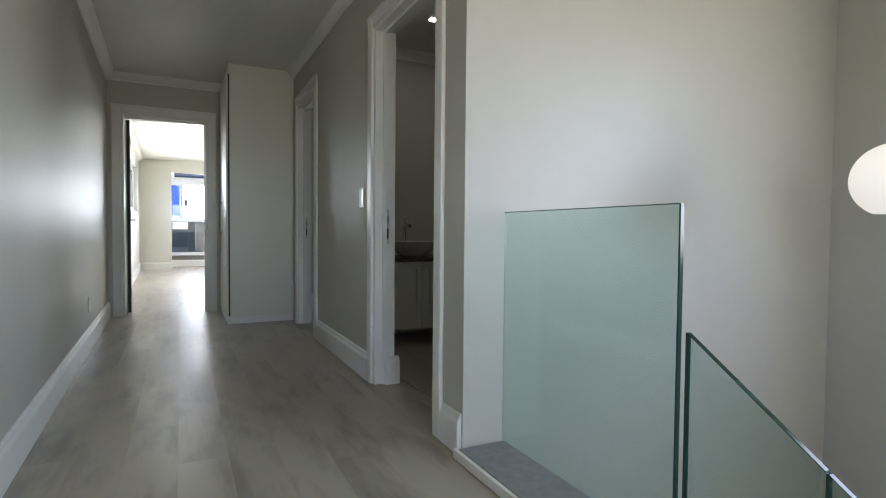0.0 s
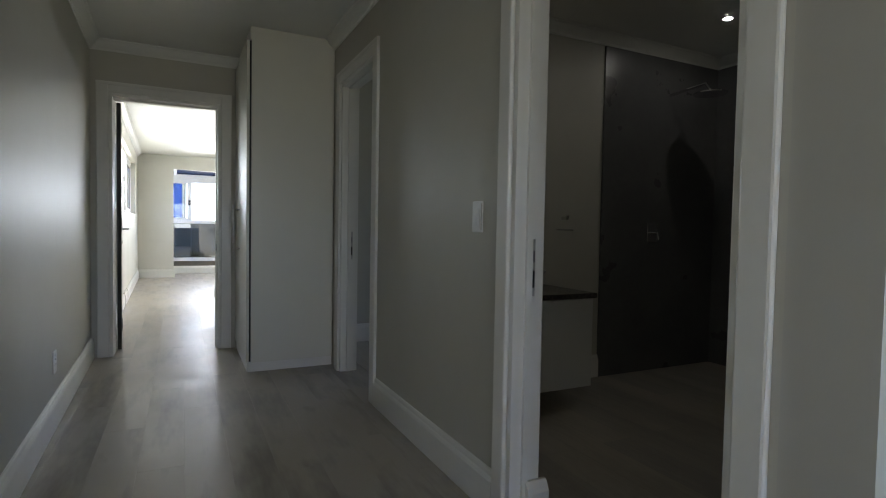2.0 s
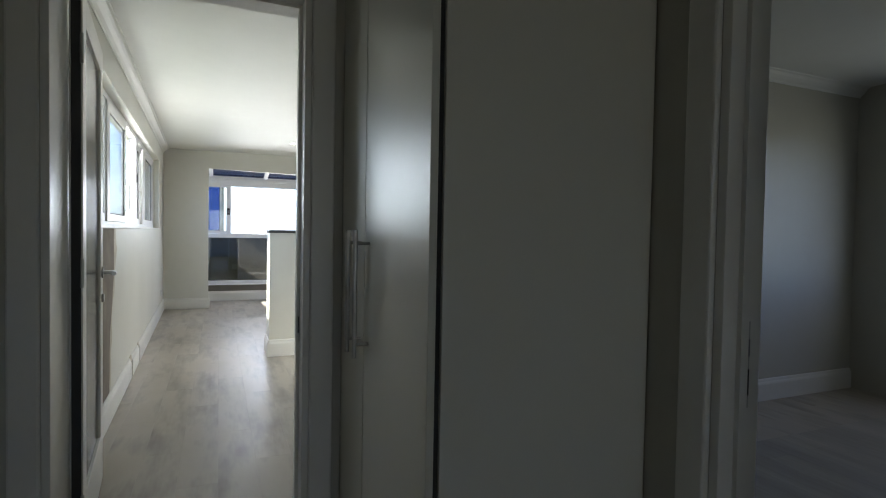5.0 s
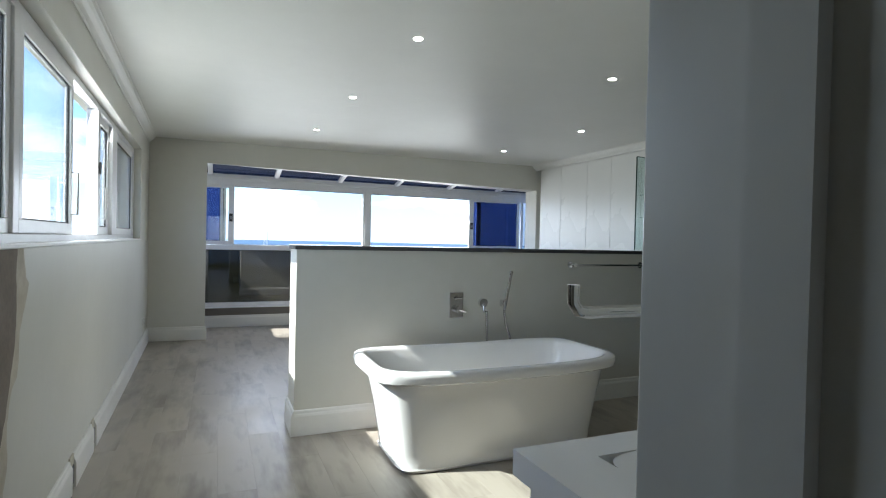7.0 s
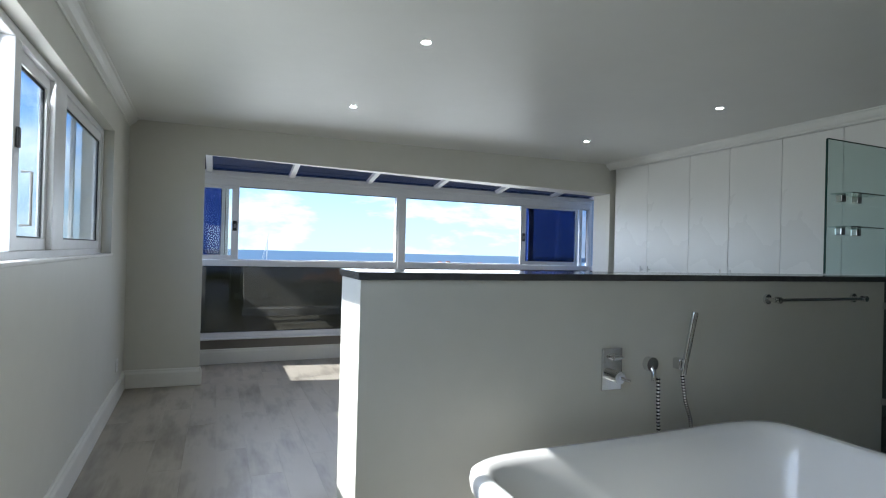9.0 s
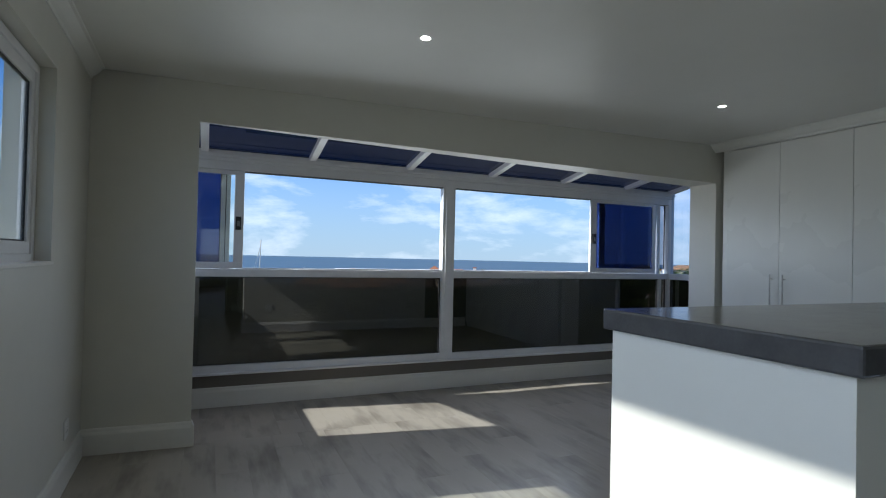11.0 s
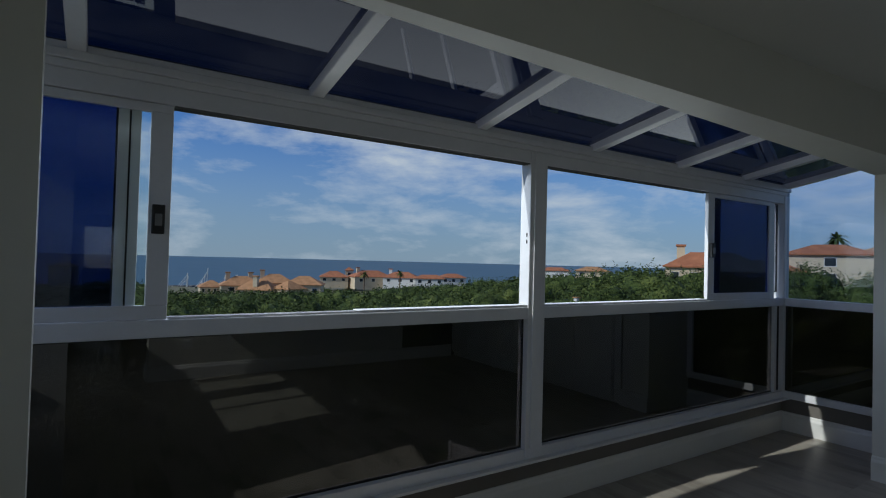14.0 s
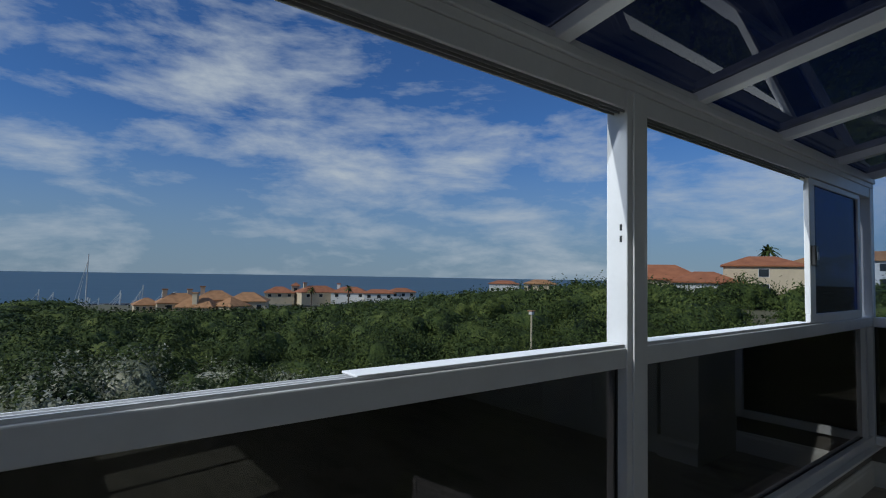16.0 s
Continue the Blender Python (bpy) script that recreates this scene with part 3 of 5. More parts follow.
def plate(name, at, normal, w, h, label, category, kind):
    """A wall plate with its rocker or its holes. normal: 'x', '-x', 'y' or '-y'."""
    ax = {"x": (1, 0), "-x": (-1, 0), "y": (0, 1), "-y": (0, -1)}[normal]
    th = thing(name, at, label, category)

    def b(u0, u1, z0, z1, t0, t1):
        x, y, z = at
        if ax[0]:
            lo, hi = sorted((x + ax[0] * t0, x + ax[0] * t1))
            return (lo, y + u0, z + z0, hi, y + u1, z + z1)
        lo, hi = sorted((y + ax[1] * t0, y + ax[1] * t1))
        return (x + u0, lo, z + z0, x + u1, hi, z + z1)
    slab("cover", b(-w / 2, w / 2, -h / 2, h / 2, 0, 0.008), M_PLASTIC, th, 0.003)
    if kind == "switch":
        slab("rocker", b(-w / 6, w / 6, -h / 4, h / 4, 0.008, 0.012), M_PLASTIC, th, 0.001)
        slab("rim", b(-w / 2, -w / 2 + 0.006, -h / 2 + 0.01, h / 2 - 0.01, 0.008, 0.0095), M_CHROME, th)
    else:
        for u, z in ((-0.014, -0.012), (0.014, -0.012), (0, 0.014)):
            slab("pin_hole", b(u - 0.004, u + 0.004, z - 0.004, z + 0.004, 0.008, 0.0086), M_BLACK, th)
        slab("rocker", b(-0.008, 0.008, h / 2 - 0.03, h / 2 - 0.014, 0.008, 0.012), M_PLASTIC, th)
    return th


plate("light_switch", (1.13, 3.47, 1.10), "-x", 0.075, 0.12, "white light switch plate on the passage wall", "light switch", "switch")
on_passage(plate("socket_outlet", (0, -1.5, 0.33), "x", 0.075, 0.115, "white socket outlet low on the passage wall", "socket", "socket"))
plate("socket_outlet", (1.95, 6.40, 0.31), "-y", 0.10, 0.10, "white socket outlet in the spare room", "socket", "socket")
plate("socket_outlet", (0.915, 10.20, 0.39), "y", 0.105, 0.105, "white socket outlet on the back of the half wall", "socket", "socket")
on_left(plate("socket_outlet", (0, 6.35, 0.30), "x", 0.10, 0.10, "white socket outlet low on the room wall", "socket", "socket"))


def balustrade():
    th = thing("glass_balustrade", (1.32, 1.72, 0.04), "greenish frameless glass balustrade panel along the stairwell", "balustrade")
    slab("pane", (1.314, 1.285, 0.035, 1.326, 2.135, 0.975), M_GREEN, th, 0.001)
    slab("edge", (1.3135, 1.279, 0.035, 1.3265, 1.285, 0.976), M_GLASSEDGE, th)
    slab("top_edge", (1.3137, 1.285, 0.975, 1.3263, 2.135, 0.9775), M_GLASSEDGE, th)
    th = thing("stair_balustrade", (1.35, 0.9, -0.4), "raked frameless glass balustrade panel beside the stair", "balustrade")
    for ya, yb in ((0.925, 1.272), (0.2, 0.918)):
        za, zb = 0.632 + (ya - 1.28) * 0.67, 0.632 + (yb - 1.28) * 0.67
        bm = bmesh.new()
        vs = [bm.verts.new((x, y, z)) for x in (1.342, 1.354) for y, z in ((ya, za - 1.0), (yb, zb - 1.0), (yb, zb), (ya, za))]
        for f in ((3, 2, 1, 0), (4, 5, 6, 7), (0, 1, 5, 4), (1, 2, 6, 5), (2, 3, 7, 6), (3, 0, 4, 7)):
            bm.faces.new([vs[i] for i in f])
        p = part("pane", bm, M_GREEN, th)
        bm = bmesh.new()
        vs = [bm.verts.new((x, y, z)) for x in (1.3415, 1.3545) for y, z in ((ya, za), (yb, zb), (yb, zb + 0.003), (ya, za + 0.003))]
        for f in ((3, 2, 1, 0), (4, 5, 6, 7), (0, 1, 5, 4), (1, 2, 6, 5), (2, 3, 7, 6), (3, 0, 4, 7)):
            bm.faces.new([vs[i] for i in f])
        part("top_edge", bm, M_GLASSEDGE, p)
        slab("edge", (1.3413, yb, zb - 1.0, 1.3547, yb + 0.006, zb + 0.003), M_GLASSEDGE, p)


balustrade()


def pendant():
    cx, cy, cz, r = 2.72, 1.42, 1.12, 0.152
    th = thing("pendant_globe", (cx, cy, cz), "white opal glass globe pendant lamp, softly lit", "pendant lamp")
    bm = bmesh.new()
    prof = [(r * math.sin(a), -r * math.cos(a)) for a in np.linspace(0.46, math.pi - 0.12, 22)]
    bm_spin(bm, (cx, cy, cz), prof, 40)
    part("globe", bm, M_GLOBE, th, "white opal globe", smooth=True)
    bm = bmesh.new()
    bm_spin(bm, (cx, cy, cz + r - 0.004), [(0.022, 0), (0.022, 0.04), (0.008, 0.05)], 20)
    part("fitting", bm, M_STEEL, th, smooth=True)
    bar("cord", [(cx, cy, cz + r + 0.04), (cx, cy, 2.41)], 0.003, M_BLACK, th)
    bm = bmesh.new()
    bm_spin(bm, (cx, cy, 2.385), [(0.05, 0), (0.05, 0.025), (0.04, 0.034)], 24)
    part("ceiling_rose", bm, M_STEEL, th, smooth=True)


pendant()


def downlight(x, y, z):
    th = thing("downlight", (x, y, z), "small round recessed ceiling downlight, switched on", "downlight", "ceiling downlights")
    bm = bmesh.new()
    bm_spin(bm, (x, y, z), [(0.024, -0.001), (0.028, -0.004), (0.031, -0.001)], 28)
    part("bezel", bm, M_PLASTIC, th, smooth=True)
    bm = bmesh.new()
    bm_spin(bm, (x, y, z), [(0.023, -0.0052), (0.023, -0.0015)], 24)
    part("lens", bm, M_LAMP, th, "glowing lens")
    return th


lamp = downlight(1.107, 9.31, RC)
for x, y, z in [(1.065, 10.72, RC), (1.016, 12.17, RC), (2.575, 9.40, RC), (3.46, 10.89, RC), (3.366, 12.31, RC), (4.06, 9.47, RC), (1.79, 3.87, CH), (3.28, 4.02, CH)]:
    copy_thing(lamp, pose(x, y, z))


def bath_vanity():
    """The floating vanity of the first bathroom, with a vessel basin on a stone top."""
    th = thing("vanity_cabinet", (1.85, 4.3, 0.13), "floating white vanity cabinet with steel bar handles", "vanity")
    slab("body", (1.45, 4.12, 0.13, 2.285, 4.60, 0.66), M_CUP, th, 0.002)
    for x0, x1, hx in ((1.452, 1.818, 1.765), (1.822, 2.283, 1.875)):
        d = slab("door", (x0, 4.098, 0.135, x1, 4.117, 0.655), M_CUP, th, 0.0015)
        bar("handle", [(hx, 4.098, 0.33), (hx, 4.07, 0.33), (hx, 4.07, 0.60), (hx, 4.098, 0.60)], 0.006, M_STEEL, d)
    slab("worktop", (1.44, 4.08, 0.66, 2.30, 4.61, 0.69), M_GRANITE, th, 0.003, "dark speckled granite top")
    b = thing("vessel_basin", (1.85, 4.35, 0.69), "shallow white ceramic vessel basin on the vanity", "basin")
    bm = bmesh.new()
    bm_spin(bm, (1.85, 4.35, 0.69), [(0.09, 0.0), (0.11, 0.012), (0.17, 0.06), (0.215, 0.115), (0.222, 0.122), (0.212, 0.122), (0.16, 0.07), (0.09, 0.028), (0.02, 0.024)], 40)
    part("bowl", bm, M_TUB, b, smooth=True)
    t = thing("basin_tap", (1.85, 4.54, 0.69), "tall chrome basin mixer tap", "tap")
    bar("spout", [(1.85, 4.54, 0.69), (1.85, 4.54, 0.93), (1.85, 4.51, 0.955), (1.85, 4.42, 0.94)], 0.014, M_CHROME, t)
    bar("lever", [(1.85, 4.54, 0.955), (1.85, 4.56, 1.0)], 0.006, M_CHROME, t)
    r = thing("towel_hook", (2.46, 4.62, 1.13), "small chrome towel hook with a bar", "hook")
    bar("hook", [(2.46, 4.62, 1.14), (2.46, 4.57, 1.14), (2.46, 4.565, 1.16)], 0.012, M_CHROME, r)
    bar("bar", [(2.40, 4.60, 1.06), (2.54, 4.60, 1.06)], 0.004, M_CHROME, r)
    for x in (2.41, 2.53):
        bar("post", [(x, 4.62, 1.06), (x, 4.60, 1.06)], 0.005, M_CHROME, r)


bath_vanity()
setting("tile_cladding", [(2.80, 4.605, 0.0, 4.0, 4.62, CH - 0.08), (3.985, 2.9, 0.0, 4.0, 4.605, CH - 0.08)], M_TILE, "charcoal wall tiles of the shower corner", "wall tiles")
sh = thing("rain_shower", (3.45, 4.62, 2.06), "chrome rain shower head on a wall arm", "shower head")
bar("arm", [(3.45, 4.605, 2.10), (3.45, 4.30, 2.12), (3.45, 4.26, 2.06)], 0.01, M_CHROME, sh)
bm = bmesh.new()
bm_spin(bm, (3.45, 4.26, 2.035), [(0.11, 0), (0.112, 0.008), (0.03, 0.016), (0.018, 0.03)], 32)
part("rose", bm, M_CHROME, sh, smooth=True)
mx = thing("shower_mixer", (3.3, 4.61, 1.05), "dark chrome shower mixer on the tiles", "mixer")
slab("plate", (3.25, 4.60, 0.98, 3.35, 4.61, 1.12), M_CHROME, mx, 0.003)
bar("lever", [(3.30, 4.60, 1.05), (3.30, 4.55, 1.05), (3.30, 4.54, 1.0)], 0.008, M_CHROME, mx)


# ---- the large room ----
def loft(bm, rings):
    vs = [[bm.verts.new(p) for p in r] for r in rings]
    n = len(vs[0])
    for a, b in zip(vs, vs[1:]):
        for k in range(n):
            bm.faces.new((a[k], a[(k + 1) % n], b[(k + 1) % n], b[k]))
    bm.faces.new(vs[0][::-1])
    bm.faces.new(vs[-1])


def oblong(cx, cy, z, hx, hy, e, n=72, sag=0.0):
    """A rounded rectangle; e: how square. sag lowers the long sides' middles."""
    out = []
    for k in range(n):
        a = 2 * math.pi * k / n
        c, s = math.cos(a), math.sin(a)
        x = math.copysign(abs(c) ** (2 / e), c)
        y = math.copysign(abs(s) ** (2 / e), s)
        out.append((cx + hx * x, cy + hy * y, z + sag * (x * x - 0.5)))
    return out


def bathtub():
    cx, cy = 1.625, 9.37
    th = thing("bathtub", (cx, cy, 0), "freestanding white acrylic bathtub with tapered sides and rolled rim", "bathtub")
    bm = bmesh.new()
    S = 0.014
    rows = [(0.002, 0.62, 0.265, 9, 0), (0.02, 0.635, 0.275, 9, 0), (0.03, 0.628, 0.27, 9, 0), (0.10, 0.64, 0.275, 8, 0), (0.30, 0.675, 0.30, 7, 0), (0.47, 0.715, 0.33, 6, S / 2), (0.50, 0.722, 0.335, 6, S)]
    rows += [(0.507, 0.775, 0.378, 5.5, S), (0.515, 0.788, 0.390, 5.5, S), (0.545, 0.793, 0.395, 5.5, S), (0.565, 0.789, 0.391, 5.5, S), (0.575, 0.777, 0.379, 5.5, S)]
    rows += [(0.577, 0.75, 0.357, 5.3, S), (0.572, 0.735, 0.343, 5.2, S), (0.55, 0.722, 0.330, 5, S), (0.45, 0.69, 0.305, 4.5, 0), (0.25, 0.62, 0.26, 4, 0), (0.16, 0.56, 0.22, 3.6, 0), (0.13, 0.48, 0.17, 3.2, 0), (0.125, 0.2, 0.07, 3, 0)]
    loft(bm, [oblong(cx, cy, z, hx, hy, e, sag=sg) for z, hx, hy, e, sg in rows])
    part("shell", bm, M_TUB, th, smooth=True)
    bm = bmesh.new()
    bm_spin(bm, (cx + 0.1, cy, 0.1255), [(0.03, 0), (0.03, 0.004), (0.02, 0.006)], 24)
    part("waste", bm, M_CHROME, th, "chrome plug", smooth=True)


bathtub()


def bath_fittings():
    y = 9.90
    m = thing("bath_mixer", (1.658, y, 0.81), "square chrome bath mixer plate with lever", "mixer tap")
    slab("plate", (1.597, y - 0.012, 0.718, 1.703, y, 0.9), M_CHROME, m, 0.004)
    bm = bmesh.new()
    bm_tube(bm, [(1.658, y - 0.012, 0.78), (1.658, y - 0.055, 0.78)], 0.026, 24)
    bm_tube(bm, [(1.658, y - 0.05, 0.78), (1.703, y - 0.06, 0.765)], 0.008)
    part("lever", bm, M_CHROME, m, smooth=True)
    bm = bmesh.new()
    bm_tube(bm, [(1.658, y - 0.012, 0.86), (1.658, y - 0.03, 0.86)], 0.016, 20)
    bm_tube(bm, [(1.638, y - 0.03, 0.86), (1.688, y - 0.03, 0.86)], 0.007)
    part("diverter", bm, M_CHROME, m, smooth=True)
    o = thing("hose_outlet", (1.86, y, 0.81), "round chrome shower hose outlet on the wall", "hose outlet")
    bm = bmesh.new()
    bm_tube(bm, [(1.86, y, 0.82), (1.86, y - 0.012, 0.82), (1.86, y - 0.03, 0.82)], 0.032, 28)
    part("flange", bm, M_CHROME, o, smooth=True)
    bar("elbow", [(1.86, y - 0.02, 0.81), (1.86, y - 0.035, 0.79), (1.86, y - 0.038, 0.75)], 0.011, M_CHROME, o)
    h = thing("hand_shower", (2.03, y, 0.83), "slim chrome hand shower in its wall holder", "hand shower")
    slab("holder", (2.005, y - 0.045, 0.79, 2.045, y, 0.84), M_CHROME, h, 0.006)
    bar("wand", [(2.02, y - 0.05, 0.77), (2.028, y - 0.056, 0.84), (2.058, y - 0.075, 1.055)], 0.0135, M_CHROME, h)
    # the ribbed hose hangs in a loop behind the bath
    keys = np.array([(1.878, 0.765), (1.88, 0.62), (1.89, 0.48), (1.94, 0.40), (2.03, 0.40), (2.085, 0.48), (2.078, 0.56), (2.04, 0.65), (2.02, 0.77)])
    us = np.linspace(0, 8, 73)
    fine = np.stack([np.interp(us, np.arange(9), keys[:, c]) for c in (0, 1)], 1)
    for _ in range(6):
        fine[1:-1] = (fine[:-2] + fine[1:-1] + fine[2:]) / 3
    pts = [(float(a), y - 0.045, float(c)) for a, c in fine]
    ho = bar("hose", pts, 0.0072, M_CHROME, h, "ribbed chrome hose")
    bm = bmesh.new()
    for k in range(0, 72):
        a, b = Vector(pts[k]), Vector(pts[k + 1])
        bm_tube(bm, [a.lerp(b, 0.2), a.lerp(b, 0.62)], 0.0088, 8)
    part("rib", bm, M_BLACK, ho)
    r = thing("towel_rail", (2.98, y, 1.10), "chrome towel rail on the half wall", "towel rail")
    bar("rail", [(2.60, y - 0.06, 1.10), (3.36, y - 0.06, 1.10)], 0.009, M_CHROME, r)
    for x in (2.63, 3.33):
        bm = bmesh.new()
        bm_tube(bm, [(x, y, 1.10), (x, y - 0.06, 1.10)], 0.010)
        bm_tube(bm, [(x, y, 1.10), (x, y - 0.012, 1.10)], 0.025, 20)
        bm_tube(bm, [(x, y - 0.046, 1.10), (x, y - 0.075, 1.10)], 0.016, 16)
        part("bracket", bm, M_CHROME, r, smooth=True)


bath_fittings()


def washbasin():
    """The second vanity just inside the bedroom door."""
    th = thing("washstand", (0.95, 7.02, 0), "white lacquered washstand with a rectangular inset basin", "vanity")
    slab("body", (0.60, 6.772, 0.15, 1.55, 7.255, 0.84), M_CUP, th, 0.002)
    slab("plinth", (0.62, 6.772, 0.001, 1.53, 7.22, 0.15), M_CUP, th)
    for b in ((0.575, 6.77, 0.84, 0.70, 7.275, 0.887), (1.45, 6.77, 0.84, 1.58, 7.275, 0.887), (0.70, 6.77, 0.84, 1.45, 6.87, 0.887), (0.70, 7.195, 0.84, 1.45, 7.275, 0.887)):
        slab("top_slab", b, M_TUB, th)
    bm = bmesh.new()
    loft(bm, [oblong(1.075, 7.032, z, hx, hy, 8, 40) for z, hx, hy in ((0.886, 0.376, 0.164), (0.85, 0.36, 0.15), (0.79, 0.33, 0.13), (0.785, 0.1, 0.05))])
    part("bowl", bm, M_TUB, th, smooth=True)
    r = thing("towel_bar", (0.62, 6.75, 1.19), "bent flat chrome towel bar with an upturned end", "towel bar")
    bar("bar", [(0.455, 6.95, 1.215), (0.455, 6.95, 1.195), (0.462, 6.95, 1.185), (0.475, 6.95, 1.182), (0.70, 6.95, 1.182)], 0.0075, M_CHROME, r)
    bar("arm", [(0.69, 6.75, 1.182), (0.69, 6.95, 1.182)], 0.0075, M_CHROME, r)
    slab("flange", (0.665, 6.75, 1.157, 0.715, 6.756, 1.207), M_CHROME, r, 0.002)


washbasin()


def shower():
    th = thing("shower_screen", (3.63, 9.4, 0), "frameless clear glass shower screen with hinged door", "shower screen")
    fixed = slab("fixed_pane", (3.624, 9.66, 0.012, 3.634, 9.895, 2.10), M_SHOWER, th)
    door = slab("door_pane", (3.624, 8.975, 0.012, 3.634, 9.655, 2.10), M_SHOWER, th)
    slab("pane_edge", (3.623, 9.6555, 0.012, 3.635, 9.6595, 2.10), M_GLASSEDGE, th)
    over = slab("top_pane", (3.53, 10.165, 1.222, 4.62, 10.175, 2.06), M_GREEN, th)
    slab("pane_edge", (3.526, 10.164, 1.222, 3.53, 10.176, 2.06), M_GLASSEDGE, over)
    slab("top_edge", (3.53, 10.1645, 2.06, 4.62, 10.1755, 2.064), M_GLASSEDGE, over)
    for z in (0.37, 1.74):
        bm = bmesh.new()
        bm_box(bm, 3.612, 9.59, z - 0.045, 3.646, 9.65, z + 0.045, 0.003)
        bm_box(bm, 3.612, 9.664, z - 0.045, 3.646, 9.72, z + 0.045, 0.003)
        bm_tube(bm, [(3.61, 9.657, z - 0.045), (3.61, 9.657, z + 0.045)], 0.008)
        part("hinge", bm, M_CHROME, th, "chrome glass hinge")
    for z in (0.12, 0.5, 1.05):
        slab("clip", (3.615, 9.86, z - 0.02, 3.645, 9.9, z + 0.02), M_CHROME, th, 0.003)
    bm = bmesh.new()
    bm_tube(bm, [(3.59, 9.00, 1.01), (3.59, 9.33, 1.01)], 0.008)
    for y in (9.03, 9.30):
        bm_tube(bm, [(3.59, y, 1.01), (3.624, y, 1.01)], 0.007)
    part("pull_bar", bm, M_CHROME, door, "chrome pull bar", smooth=True)
    # two pairs of glass shelves on chrome clamps
    for x0, x1, z in ((3.56, 3.88, 1.715), (3.56, 3.88, 1.51), (4.16, 4.58, 1.68), (4.16, 4.58, 1.485)):
        s = thing("glass_shelf", ((x0 + x1) / 2, 10.03, z), "small clear glass shelf on two chrome brackets", "shelf", "shower shelves")
        slab("shelf_plate", (x0, 10.04, z, x1, 10.163, z + 0.006), M_GREEN, s)
        slab("front_edge", (x0, 10.0365, z, x1, 10.0395, z + 0.006), M_GLASSEDGE, s)
        for x in (x0 + 0.07, x1 - 0.09):
            slab("bracket", (x - 0.022, 10.125, z - 0.045, x + 0.022, 10.163, z - 0.001), M_CHROME, s, 0.004)
    h = thing("overhead_shower", (4.1, 9.3, 2.2), "chrome overhead shower rose on a ceiling arm", "shower head")
    bar("drop_pipe", [(4.1, 9.3, RC), (4.1, 9.3, 2.2)], 0.011, M_CHROME, h)
    bm = bmesh.new()
    bm_spin(bm, (4.1, 9.3, 2.17), [(0.125, 0), (0.127, 0.008), (0.04, 0.018), (0.02, 0.04)], 36)
    part("rose", bm, M_CHROME, h, smooth=True)
    b = thing("shower_bench", (4.4, 9.15, 0), "low tiled shower bench in pale mosaic with dark top", "bench")
    slab("base", (4.2, 8.975, 0.001, 4.625, 9.3, 0.42), M_MOSAIC, b)
    slab("seat", (4.19, 8.975, 0.42, 4.625, 9.31, 0.45), M_GRANITE, b, 0.003)


M_MOSAIC = surf("pale_mosaic", (0.32, 0.34, 0.33), (0.1, 0.11, 0.11), 0.35, 30, bump=0.2, bscale=50)
shower()


def wardrobe(y0, y1, hy, side):
    """One unit of the wardrobe row: a carcass with one full-height door."""
    th = thing("wardrobe_unit", (4.75, (y0 + y1) / 2, 0), "tall white lacquered wardrobe unit with slab door", "wardrobe", "wardrobe row")
    slab("carcass", (4.475, y0 + 0.001, 0.06, 5.04, y1 - 0.001, 2.335), M_CUP, th)
    slab("plinth", (4.49, y0 + 0.001, 0.001, 5.04, y1 - 0.001, 0.06), M_TRIM, th)
    d = slab("door", (4.45, y0 + 0.0018, 0.066, 4.47, y1 - 0.0018, 2.33), M_CUP, th, 0.0012)
    if hy:
        bm = bmesh.new()
        bm_tube(bm, [(4.415, hy, 0.86), (4.415, hy, 1.20)], 0.006)
        for z in (0.90, 1.16):
            bm_tube(bm, [(4.415, hy, z), (4.45, hy, z)], 0.005)
        part("handle", bm, M_STEEL, d, "brushed steel bar handle", smooth=True)


for y0, y1, hy in ((12.61, 13.11, 12.665), (12.045, 12.61, 12.555), (11.59, 12.045, 11.645), (11.09, 11.59, 11.535), (10.61, 11.09, None), (10.22, 10.61, None)):
    wardrobe(y0, y1, hy, 1)
setting("wardrobe_scribe", [(4.46, 10.22, 2.336, 5.04, 13.11, RC - 0.002), (4.50, 13.111, 0.0, 5.04, 13.19, RC - 0.002)], M_CUP, "white lacquered scribe strip over the wardrobes", "trim")


